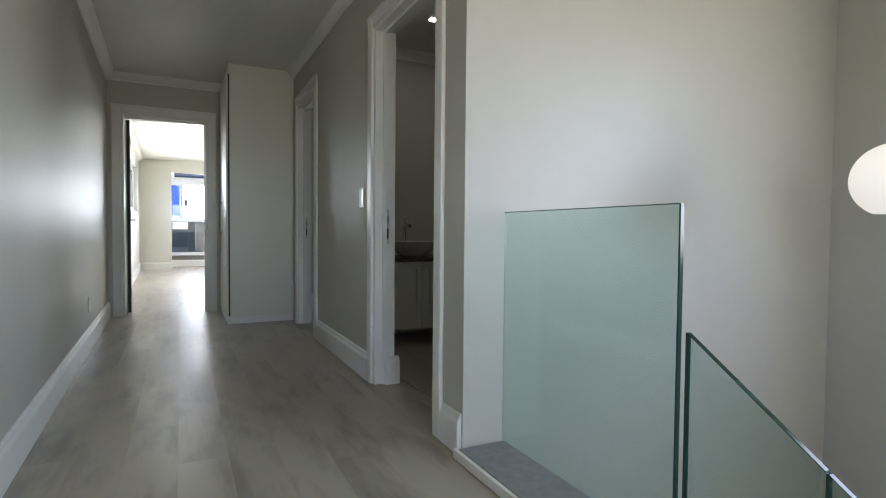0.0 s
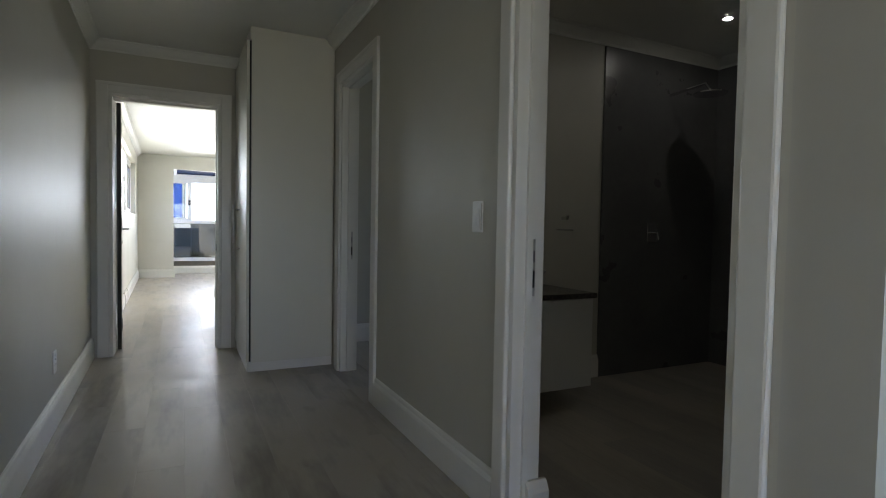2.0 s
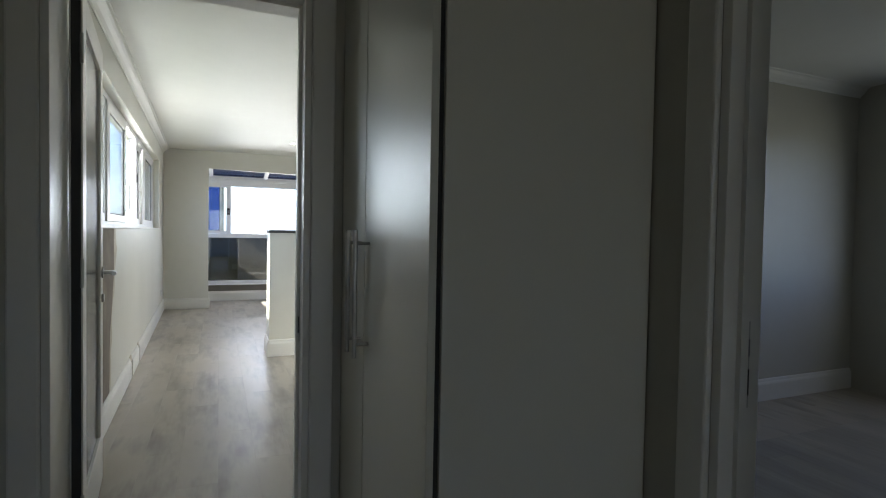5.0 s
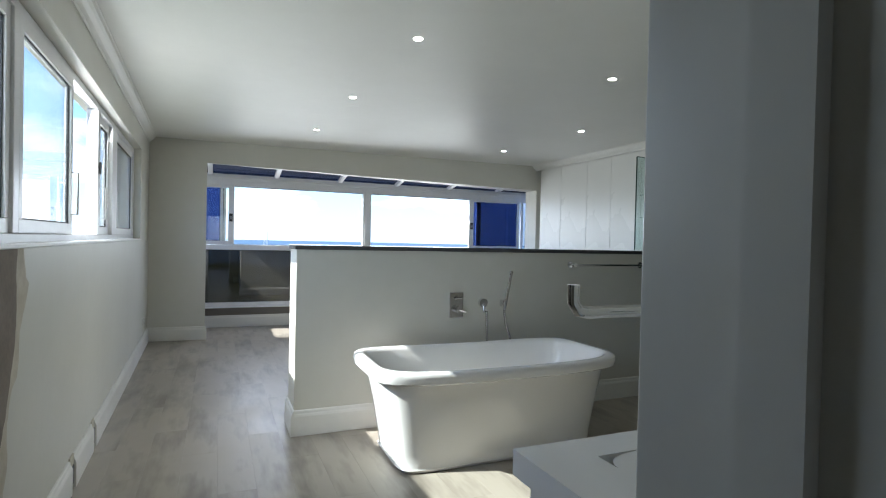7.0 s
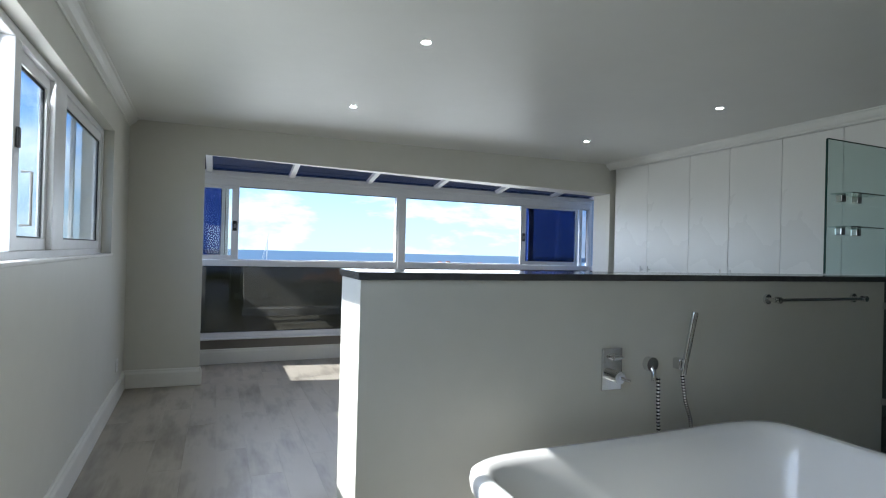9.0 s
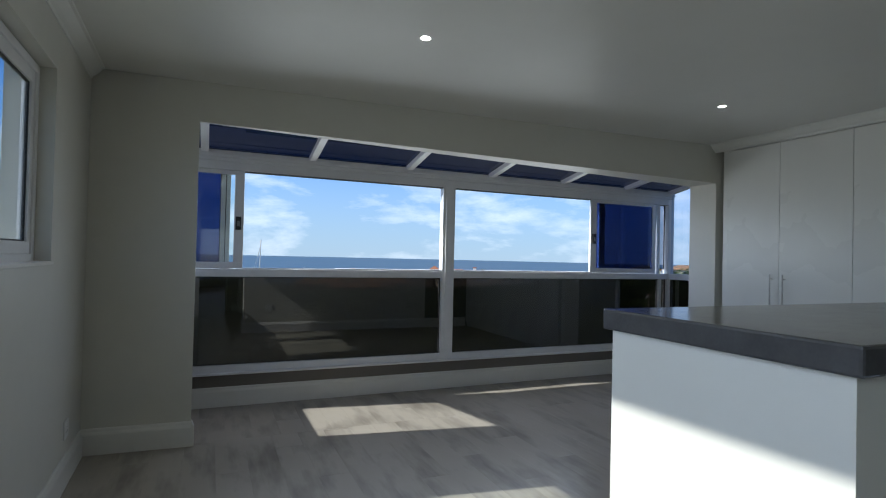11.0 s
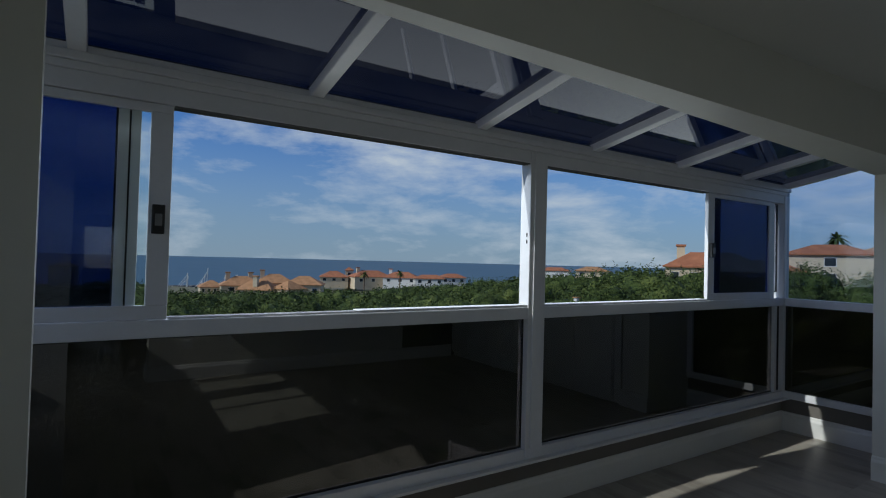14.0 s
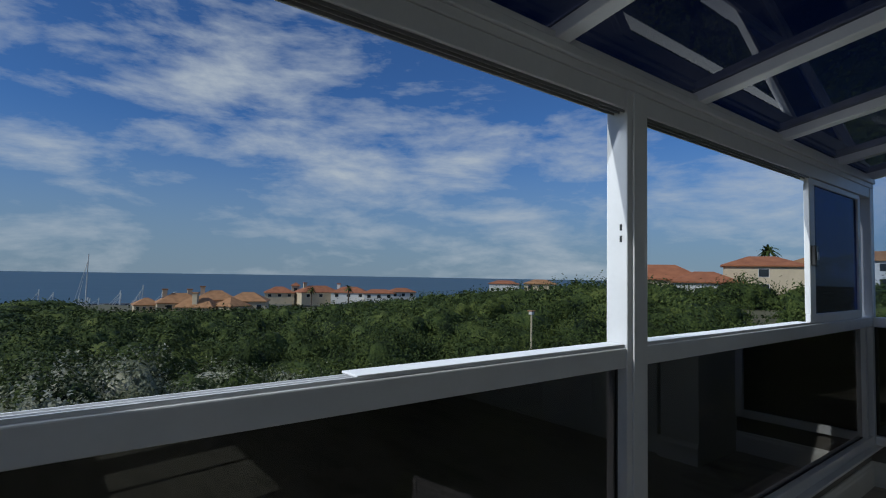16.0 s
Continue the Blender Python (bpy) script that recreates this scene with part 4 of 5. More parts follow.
def bare_patch():
    """Stripped plaster with a ragged paint edge under the window."""
    th = tagged(new("bare_patch"), "bare brown plaster patch with torn paint edge on the wall", "plaster patch", kind="structure")
    for name, w, off, m in (("filler", 0.085, 0.0012, M_FILLER), ("plaster", 0.0, 0.0024, M_PLASTER)):
        bm = bmesh.new()
        rows = []
        for k in range(41):
            z = 0.17 + (1.205 - 0.17) * k / 40
            e = 1.93 - 0.25 * (1 - k / 40) + 0.03 * math.sin(z * 9) + 0.022 * noise.noise((z * 7, 3.3, 0)) + 0.012 * noise.noise((z * 31, 1.1, 0))
            e += w * (0.7 + 1.1 * noise.noise((z * 5, 9.1, 0)) + (0.4 if 0.75 < z < 1.1 else 0))
            rows.append((bm.verts.new((off, 0.9, z)), bm.verts.new((off, e, z)), bm.verts.new((off - 0.001, e, z))))
        for a, b in zip(rows, rows[1:]):
            bm.faces.new((a[0], a[1], b[1], b[0]))
            bm.faces.new((a[1], a[2], b[2], b[1]))
        part(name, bm, m, th)
    on_left(th)
    for y in (2.76, 3.32):
        t = thing("torn_socket_hole", (0.0, y, 0.1), "ragged dark hole in the skirting where a socket was torn out", "hole", kind="structure")
        bm = bmesh.new()
        random.seed(int(y * 10))
        for k in range(7):
            z = 0.02 + 0.022 * k
            bm_box(bm, 0.001, y - 0.03 - 0.012 * random.random(), z, 0.006 + 0.005 * random.random(), y + 0.03 + 0.012 * random.random(), z + 0.021)
        part("rough_plaster", bm, M_FILLER, t)
        for z in (0.055, 0.105):
            slab("conduit_mouth", (0.012, y - 0.02, z - 0.02, 0.0145, y + 0.018, z + 0.022), M_BLACK, t)
        on_left(t)


bare_patch()


# ---- windows ----
def framed(name, parent, plane, u0, u1, z0, z1, w, t0, t1, mat, axis="x", bevel=0.004):
    """Four bars round an opening. axis 'x': the pane faces along x; t0, t1: the bars' two faces."""
    def b(a, c, d, e):
        return (t0, a, d, t1, c, e) if axis == "x" else (a, t0, d, c, t1, e)
    for n, box in (("stile", b(u0, u0 + w, z0, z1)), ("stile", b(u1 - w, u1, z0, z1)), ("rail", b(u0 + w, u1 - w, z0, z0 + w)), ("rail", b(u0 + w, u1 - w, z1 - w, z1))):
        slab(n, box, mat, parent, bevel)


def pane(parent, u0, u1, z0, z1, t, mat, axis="x", gasket=True):
    p = slab("pane", (t - 0.003, u0, z0, t + 0.003, u1, z1) if axis == "x" else (u0, t - 0.003, z0, u1, t + 0.003, z1), mat, parent)
    p.visible_shadow = True
    if gasket:
        g = 0.007
        for box in ((u0, u0 + g, z0, z1), (u1 - g, u1, z0, z1), (u0 + g, u1 - g, z0, z0 + g), (u0 + g, u1 - g, z1 - g, z1)):
            a, c, d, e = box
            slab("gasket", (t - 0.006, a, d, t + 0.006, c, e) if axis == "x" else (a, t - 0.006, d, c, t + 0.006, e), M_GASKET_SHADE, p)
    return p


def side_window():
    """The long aluminium window in the askew wall; one sash stands slid open."""
    th = thing("window_1", (-0.09, 3.5, 1.21), "long white aluminium sliding window, one sash open", "window", kind="structure")
    Z0, Z1 = 1.225, 2.115
    framed("frame", th, 0, 1.1, 5.90, Z0 - 0.01, Z1 + 0.01, 0.04, -0.125, -0.065, M_ALU)
    for y0, y1 in ((2.10, 2.17), (3.84, 3.92), (4.47, 4.70)):
        slab("mullion", (-0.13, y0, Z0 + 0.03, -0.062, y1, Z1 - 0.03), M_ALU, th, 0.004)
    slab("sill_board", (-0.062, 1.1, 1.205, 0.012, 5.90, 1.222), M_TRIM, th, 0.004, "white sill board")
    for y0, y1, x in ((1.14, 2.10, -0.09), (2.17, 3.08, -0.078), (3.95, 4.47, -0.104), (4.70, 5.86, -0.09)):
        s = slab("sash", (x - 0.016, y0, Z0 + 0.03, x + 0.016, y1, Z0 + 0.085), M_ALU, th, 0.003)
        for a in ((y0, y0 + 0.045), (y1 - 0.045, y1)):
            slab("stile", (x - 0.016, a[0], Z0 + 0.085, x + 0.016, a[1], Z1 - 0.03), M_ALU, s, 0.003)
        slab("rail", (x - 0.016, y0 + 0.045, Z1 - 0.085, x + 0.016, y1 - 0.045, Z1 - 0.03), M_ALU, s, 0.003)
        pane(s, y0 + 0.045, y1 - 0.045, Z0 + 0.085, Z1 - 0.085, x, M_CLEAR)
    for y in (3.06, 3.985):
        bm = bmesh.new()
        bm_tube(bm, [(-0.07, y, 1.36), (-0.035, y, 1.36), (-0.035, y, 1.58), (-0.07, y, 1.58)], 0.006)
        part("pull_handle", bm, M_STEEL, th, "grey pull handle", smooth=True)
    slab("latch", (-0.062, 3.865, 1.66, -0.05, 3.895, 1.74), M_BLACK, th, 0.003, "black latch")
    for y in (5.10,):
        slab("inner_stile", (-0.12, y, Z0 + 0.08, -0.10, y + 0.05, Z1 - 0.08), M_ALU, th, 0.003)
    on_left(th)


side_window()


def bay_window():
    th = thing("window_2", (2.2, 14.4, 0.285), "wide white aluminium bay window with dark blue tinted glass, both sliders open", "window", kind="structure")
    ya, yb = 14.37, 14.45
    yc = 14.41
    for z0, z1, n in ((0.285, 0.345, "bottom_rail"), (1.078, 1.145, "transom"), (1.965, 2.035, "head_rail")):
        for x0, x1 in ((-0.70, 2.10), (2.228, 5.05)):
            slab(n, (x0, ya, z0, x1, yb, z1), M_ALU, th, 0.004)
    for x0, x1 in ((-0.78, -0.70), (2.10, 2.228), (5.05, 5.14)):
        slab("post", (x0, ya - 0.003, 0.285, x1, yb, 2.035), M_ALU, th, 0.004)
    slab("post_cover", (2.128, ya - 0.012, 0.35, 2.20, ya - 0.003, 2.03), M_ALU, th, 0.003)
    slab("eaves_beam", (-0.78, ya - 0.004, 2.0355, 5.14, yb + 0.02, 2.066), M_ALU, th, 0.004)
    slab("eaves_beam", (-0.78, ya - 0.016, 2.0665, 5.14, yb + 0.02, 2.098), M_ALU, th, 0.004)
    slab("eaves_beam", (-0.78, ya - 0.006, 2.0985, 5.14, yb + 0.02, 2.125), M_ALU, th, 0.004)
    slab("roof_gasket", (-0.70, ya + 0.012, 2.1255, 5.05, ya + 0.02, 2.134), M_GASKET_SHADE, th)
    slab("bottom_sill", (-0.75, 14.33, 0.272, 5.10, 14.372, 0.289), M_ALU, th, 0.004)
    # fixed lower panes
    for x0, x1 in ((-0.70, 2.10), (2.228, 5.05)):
        pane(th, x0, x1, 0.345, 1.078, yc, M_SMOKE, "y")
    slab("pane_stop", (4.93, ya + 0.01, 0.345, 4.965, yb - 0.01, 1.078), M_ALU, th, 0.003)
    # upper lights: fixed end panes and sliders pushed over them
    pane(th, -0.70, 0.097, 1.195, 1.965, 14.43, M_TINT, "y")
    slab("fixed_stile", (0.097, 14.415, 1.145, 0.133, 14.448, 1.965), M_ALU, th, 0.003)
    slab("stile_gasket", (0.133, 14.42, 1.145, 0.139, 14.44, 1.965), M_GASKET_SHADE, th)
    slab("fixed_stile", (0.139, 14.412, 1.145, 0.172, 14.448, 1.965), M_ALU, th, 0.003)
    pane(th, 4.13, 5.05, 1.195, 1.965, 14.43, M_PALEBLUE, "y")
    slab("fixed_stile", (4.05, 14.415, 1.145, 4.13, 14.448, 1.965), M_ALU, th, 0.003)
    slab("fixed_stile", (4.90, 14.40, 1.145, 4.95, 14.428, 1.965), M_ALU, th, 0.003)
    for x0, x1, hx in ((-0.66, 0.277, 0.235), (3.90, 4.86, 3.94)):
        s = slab("slider", (x0, 14.38, 1.147, x1, 14.405, 1.20), M_ALU, th, 0.003)
        slab("rail", (x0, 14.38, 1.93, x1, 14.405, 1.963), M_ALU, s, 0.003)
        inner = (x1 - 0.075, x1) if x0 < 0 else (x0, x0 + 0.085)
        outer = (x0, x0 + 0.05) if x0 < 0 else (x1 - 0.05, x1)
        for a, b in (inner, outer):
            slab("stile", (a, 14.378, 1.20, b, 14.407, 1.93), M_ALU, s, 0.003)
        lo, hi = min(inner[1], outer[1]), max(inner[0], outer[0])
        pane(s, lo, hi, 1.20, 1.93, 14.393, M_CLEAR if x0 < 0 else M_TINT, "y", gasket=False)
        slab("latch", (hx - 0.022, 14.355, 1.47, hx + 0.022, 14.378, 1.58), M_BLACK, s, 0.004, "black latch")
        slab("latch_catch", (hx - 0.012, 14.348, 1.50, hx + 0.012, 14.355, 1.545), M_DARKMETAL, s, 0.002)
    for x0, x1 in ((0.28, 2.10), (2.228, 3.90)):
        for k, y in enumerate((14.378, 14.398, 14.42)):
            slab("track", (x0, y, 1.1455, x1, y + 0.004, 1.154), M_ALU, th)
            slab("track", (x0, y, 1.956, x1, y + 0.004, 1.9645), M_DARKMETAL, th)
    # a cover strip closes the track towards the post
    slab("track_cover", (1.07, 14.376, 1.1515, 2.098, 14.449, 1.1575), M_ALU, th, 0.002)
    slab("track_cover", (2.23, 14.376, 1.1515, 3.895, 14.449, 1.1575), M_ALU, th, 0.002)
    for z in (1.505, 1.545):
        slab("keep", (2.098, 14.388, z, 2.0995, 14.396, z + 0.022), M_BLACK, th)
    # the two short ends
    for x, sgn in ((-0.74, -1), (5.095, 1)):
        post = 13.557 if sgn < 0 else 13.60
        for z0, z1 in ((0.285, 0.345), (1.078, 1.145)):
            slab("end_rail", (x - 0.035, post, z0, x + 0.035, 14.366, z1), M_ALU, th, 0.004)
        slab("end_post", (x - 0.036, 13.545, 0.285, x + 0.036, post, 2.2), M_ALU, th, 0.004)
        pane(th, post, 14.366, 0.345, 1.078, x, M_SMOKE)
        if sgn > 0:
            # the upper side light runs up to the sloping rafter
            bm = bmesh.new()
            side = ((13.60, 1.145), (14.366, 1.145), (14.366, 2.09), (13.60, 2.238))
            ends = [[bm.verts.new((x + o, y, z)) for y, z in side] for o in (-0.003, 0.003)]
            for k in range(4):
                bm.faces.new((ends[0][k], ends[0][(k + 1) % 4], ends[1][(k + 1) % 4], ends[1][k]))
            bm.faces.new(ends[0][::-1])
            bm.faces.new(ends[1])
            part("pane", bm, M_SIDEPANE, th)
        else:
            bm = bmesh.new()
            side = ((post, 2.232), (14.355, 2.078), (14.355, 2.10), (post, 2.254))
            ends = [[bm.verts.new((x + o, y, z)) for y, z in side] for o in (-0.028, 0.028)]
            for k in range(4):
                bm.faces.new((ends[0][k], ends[0][(k + 1) % 4], ends[1][(k + 1) % 4], ends[1][k]))
            bm.faces.new(ends[0][::-1])
            bm.faces.new(ends[1])
            part("gable_rail", bm, M_ALU, th)
    # glass roof on rafters
    RZ0, RZ1 = 2.128, ROOF_TOP
    y0, y1 = 14.44, 13.55

    def sloped(name, x0, x1, dz0, dz1, mat, parent):
        bm = bmesh.new()
        vs = [bm.verts.new((x, y, z + d)) for x in (x0, x1) for y, z, d in ((y0, RZ0, dz0), (y1, RZ1, dz0), (y1, RZ1, dz1), (y0, RZ0, dz1))]
        for f in ((3, 2, 1, 0), (4, 5, 6, 7), (0, 1, 5, 4), (1, 2, 6, 5), (2, 3, 7, 6), (3, 0, 4, 7)):
            bm.faces.new([vs[i] for i in f])
        if mat is M_ALU:
            bmesh.ops.bevel(bm, geom=bm.edges[:], offset=0.004, segments=1, affect="EDGES")
        return part(name, bm, mat, parent)
    xs = [-0.74, -0.035, 0.833, 1.742, 2.629, 3.515, 4.40, 5.095]
    for x in xs:
        sloped("rafter", x - 0.03, x + 0.03, -0.045, 0.018, M_ALU, th)
    for a, b in zip(xs, xs[1:]):
        sloped("roof_pane", a + 0.03, b - 0.03, 0.0, 0.006, M_ROOFGLASS, th)
    slab("wall_plate", (-0.77, 13.545, ROOF_TOP - 0.05, 5.13, 13.58, ROOF_TOP + 0.05), M_ALU, th, 0.004)


ROOF_TOP = 2.30
bay_window()


# ---- outside ----
EX, EY = 0.5, 13.3


def out(az, d, z=0.0):
    a = radians(az)
    return (EX + d * math.sin(a), EY + d * math.cos(a), z)


def smooth01(v):
    v = np.clip(v, 0, 1)
    return v * v * (3 - 2 * v)


def ground_z(x, y):
    d = np.hypot(x - EX, y - EY)
    az = np.degrees(np.arctan2(x - EX, y - EY))
    return -7.6 - 0.030 * d + 8.2 * smooth01((az - 18) / 44) * smooth01((d - 15) / 95) - 14 * smooth01((d - 330) / 150)


M_GROUND = surf("dry_grass_ground", (0.10, 0.105, 0.05), (0.16, 0.14, 0.085), 0.95, 0.3, bump=0.3, bscale=6)
M_SEA = surf("sea_water", (0.045, 0.095, 0.14), (0.06, 0.115, 0.16), 0.5, 0.01, (1, 4, 1), spec=0.25)
M_ROAD = surf("asphalt", (0.09, 0.09, 0.09), (0.07, 0.07, 0.07), 0.9, 2.0)
M_TERRA = surf("terracotta_roof", (0.42, 0.16, 0.07), (0.30, 0.11, 0.05), 0.8, 0.6, bump=0.5, bscale=4)
M_TERRA2 = surf("sandy_roof", (0.48, 0.25, 0.11), (0.32, 0.16, 0.07), 0.8, 0.6, bump=0.5, bscale=4)
M_CREAM = surf("cream_render", (0.64, 0.53, 0.36), (0.55, 0.45, 0.31), 0.85, 0.3)
M_WHITE = surf("white_render", (0.74, 0.72, 0.68), (0.66, 0.64, 0.60), 0.85, 0.3)
M_DARKPANE = surf("dark_window_pane", (0.03, 0.035, 0.04), None, 0.15, 3.0)
M_BARK = surf("brown_bark", (0.16, 0.11, 0.07), (0.1, 0.07, 0.045), 0.9, 3.0, bump=0.4, bscale=20)




def leaf_material(name, a, b, c):
    m = bpy.data.materials.new(name)
    m.use_nodes = True
    nt = m.node_tree
    bs = nt.nodes["Principled BSDF"]
    g = nt.nodes.new("ShaderNodeNewGeometry")
    co = nt.nodes.new("ShaderNodeTexCoord")
    n = nt.nodes.new("ShaderNodeTexNoise")
    n.inputs["Scale"].default_value, n.inputs["Detail"].default_value = 0.33, 2.0
    nt.links.new(co.outputs["Object"], n.inputs["Vector"])
    ad = nt.nodes.new("ShaderNodeMath")
    ad.operation = "MULTIPLY_ADD"
    ad.inputs[1].default_value = 0.26
    nt.links.new(g.outputs["Random Per Island"], ad.inputs[0])
    sb = nt.nodes.new("ShaderNodeMath")
    sb.operation = "MULTIPLY_ADD"
    sb.inputs[1].default_value, sb.inputs[2].default_value = 1.8, -1.2
    nt.links.new(n.outputs["Fac"], sb.inputs[0])
    leafy = nt.nodes.new("ShaderNodeTexNoise")
    leafy.inputs["Scale"].default_value, leafy.inputs["Detail"].default_value = 5.5, 6.0
    leafy.inputs["Roughness"].default_value = 0.75
    nt.links.new(co.outputs["Object"], leafy.inputs["Vector"])
    lf = nt.nodes.new("ShaderNodeMath")
    lf.operation = "MULTIPLY_ADD"
    lf.inputs[1].default_value = 1.3
    nt.links.new(leafy.outputs["Fac"], lf.inputs[0])
    nt.links.new(sb.outputs[0], lf.inputs[2])
    bump = nt.nodes.new("ShaderNodeBump")
    bump.inputs["Strength"].default_value, bump.inputs["Distance"].default_value = 0.8, 0.2
    nt.links.new(leafy.outputs["Fac"], bump.inputs["Height"])
    nt.links.new(bump.outputs["Normal"], bs.inputs["Normal"])
    nt.links.new(lf.outputs[0], ad.inputs[2])
    r = nt.nodes.new("ShaderNodeValToRGB")
    r.color_ramp.elements[0].position, r.color_ramp.elements[1].position = 0.1, 1.0
    r.color_ramp.elements[0].color, r.color_ramp.elements[1].color = (*a, 1), (*c, 1)
    e = r.color_ramp.elements.new(0.5)
    e.color = (*b, 1)
    nt.links.new(ad.outputs[0], r.inputs["Fac"])
    nt.links.new(r.outputs["Color"], bs.inputs["Base Color"])
    bs.inputs["Roughness"].default_value = 0.7
    bs.inputs["Specular IOR Level"].default_value = 0.2
    return m


M_LEAF = leaf_material("shrub_leaves", (0.014, 0.025, 0.007), (0.058, 0.086, 0.019), (0.17, 0.2, 0.05))
M_BLOOM = leaf_material("pale_flowering_leaves", (0.06, 0.078, 0.035), (0.25, 0.26, 0.15), (0.6, 0.58, 0.46))


def ground_sheet():
    """One sheet of ground that falls to the shore and runs out under the sea."""
    az = np.radians(np.linspace(0, 360, 181)[:-1])
    ds = np.array([0.5, 4, 8, 12, 16, 20, 25, 30, 36, 44, 54, 66, 80, 95, 115, 140, 170, 205, 245, 290, 330, 370, 420, 480, 700, 1500, 4900])
    X = EX + ds[:, None] * np.sin(az)[None]
    Y = EY + ds[:, None] * np.cos(az)[None]
    Z = ground_z(X, Y) + 0.5 * np.sin(X * 0.31) * np.sin(Y * 0.27) * np.clip(ds[:, None] / 30, 0, 1) * (ds[:, None] < 400)
    Z = np.where(ds[:, None] > 480, -34.0, Z)
    Z = np.where((Y < 13) & (ds[:, None] < 480), -3.2 - 0.01 * ds[:, None], Z)
    v = np.stack([X, Y, Z], -1).reshape(-1, 3)
    n, m = len(ds), len(az)
    f = [(i * m + k, i * m + (k + 1) % m, (i + 1) * m + (k + 1) % m, (i + 1) * m + k) for i in range(n - 1) for k in range(m)]
    f.append(tuple(range(m))[::-1])
    me = bpy.data.meshes.new("ground")
    me.from_pydata(v.tolist(), [], f)
    me.materials.append(M_GROUND)
    me.shade_smooth()
    tagged(new("ground", me), "dry grassy ground falling towards the shore", "ground", kind="structure")


ground_sheet()
setting("water", [(-4900, 330, -24.1, 4900, 4900, -24.0)], M_SEA, "dark blue sea reaching the horizon", "sea")


def shrubs(name, label, material, rng, places):
    """Joined scrub: leaf tufts over lumpy crowns. places: rows of x, y, ground, radius, height, leaves, leaf size."""
    V, F, base = [], [], 0
    for x, y, z, r, h, n, s in places:
        lump = rng.uniform(0, 6.28, 6)
        u = rng.uniform(-0.25, 1, n)
        a = rng.uniform(0, 2 * np.pi, n)
        q = np.sqrt(np.maximum(0, 1 - np.clip(u, 0, 1) ** 2))
        k = 1 + 0.2 * np.sin(3 * a + lump[0]) * q + 0.16 * np.sin(2 * a + 4 * u + lump[1]) + 0.12 * np.sin(7 * a + 5 * u + lump[2]) 
        k *= rng.uniform(0.74, 1.04, n)
        c = np.stack([x + r * k * q * np.cos(a), y + r * k * q * np.sin(a), z + h * (0.15 + 0.85 * np.maximum(u, 0) * k)], -1)
        nrm = np.stack([q * np.cos(a), q * np.sin(a), np.maximum(u, 0.15)], -1) + 0.42 * rng.standard_normal((n, 3))
        nrm /= np.linalg.norm(nrm, axis=1, keepdims=True)
        t = np.cross(nrm, rng.standard_normal((n, 3)))
        t /= np.linalg.norm(t, axis=1, keepdims=True) + 1e-9
        b = np.cross(nrm, t)
        sz = (s * rng.uniform(0.6, 1.5, n))[:, None]
        quad = np.stack([c - t * sz, c + b * sz * 0.55, c + t * sz, c - b * sz * 0.55], 1)
        V.append(quad.reshape(-1, 3))
        F.append(base + np.arange(4 * n).reshape(-1, 4))
        base += 4 * n
        # the dense body of the crown under its outer leaves
        m = 14
        aa = 2 * np.pi * np.arange(m) / m
        body = []
        for uu in (-0.2, 0.12, 0.38, 0.62, 0.82, 0.96):
            qq = math.sqrt(max(0.0, 1 - max(uu, 0.0) ** 2))
            kk = 0.66 * (1 + 0.2 * np.sin(3 * aa + lump[0]) * qq + 0.16 * np.sin(2 * aa + 4 * uu + lump[1]) + 0.12 * np.sin(7 * aa + 5 * uu + lump[2])) + 0.03 * rng.standard_normal(m)
            zz = z + h * (0.15 + 0.85 * max(uu, 0.0) * kk) - (0.6 if uu < 0 else 0.0)
            body.append(np.stack([x + r * kk * qq * np.cos(aa), y + r * kk * qq * np.sin(aa), zz], -1))
        V.append(np.concatenate(body))
        fs = [(base + i * m + j, base + i * m + (j + 1) % m, base + (i + 1) * m + (j + 1) % m, base + (i + 1) * m + j) for i in range(5) for j in range(m)]
        fs += [(base + 5 * m + j, base + 5 * m + j + 1, base + 5 * m + m - 2 - j, base + 5 * m + m - 1 - j) for j in range(m // 2 - 1)]
        F.append(np.array(fs))
        base += 6 * m
    V, F = np.concatenate(V), np.concatenate(F)
    me = bpy.data.meshes.new(name)
    me.from_pydata(V.tolist(), [], F.tolist())
    me.materials.append(material)
    me.shade_smooth()
    return tagged(new(name, me), label, "shrubs", kind="stuff")


def scrub():
    rng = np.random.default_rng(7)
    near, bloom = [], []
    for d0, d1, count, n, s in ((17, 34, 125, 4000, 0.08), (34, 60, 200, 2100, 0.115), (60, 105, 270, 900, 0.18), (105, 182, 360, 420, 0.28), (182, 300, 220, 210, 0.44)):
        for _ in range(count):
            d = math.sqrt(rng.uniform(d0 * d0, d1 * d1))
            az = rng.uniform(-28, 92)
            x, y, _z = out(az, d)
            if d > (182 if az < 20 else 245) and 4 < az < 37:
                continue
            if 46.5 < az < 50.5 and 34 < d < 52:
                continue
            g = float(ground_z(x, y))
            big = 1 + d / 110
            row = (x, y, g, rng.uniform(1.6, 3.5) * big, rng.uniform(2.2, 3.6) if d > 150 and 4 < az < 37 else rng.uniform(0.8, 3.5) * min(big, 1.5), n, s)
            patch = noise.noise((x * 0.07, y * 0.07, 2.0))
            if d < 48 and az < 32 and patch > -0.25 and rng.uniform() < 0.8:
                bloom.append(row)
            else:
                near.append(row)
    shrubs("scrub", "dense dark green coastal scrub", M_LEAF, rng, near)
    shrubs("flowering_scrub", "silvery pale flowering coastal shrubs", M_BLOOM, rng, bloom)


scrub()


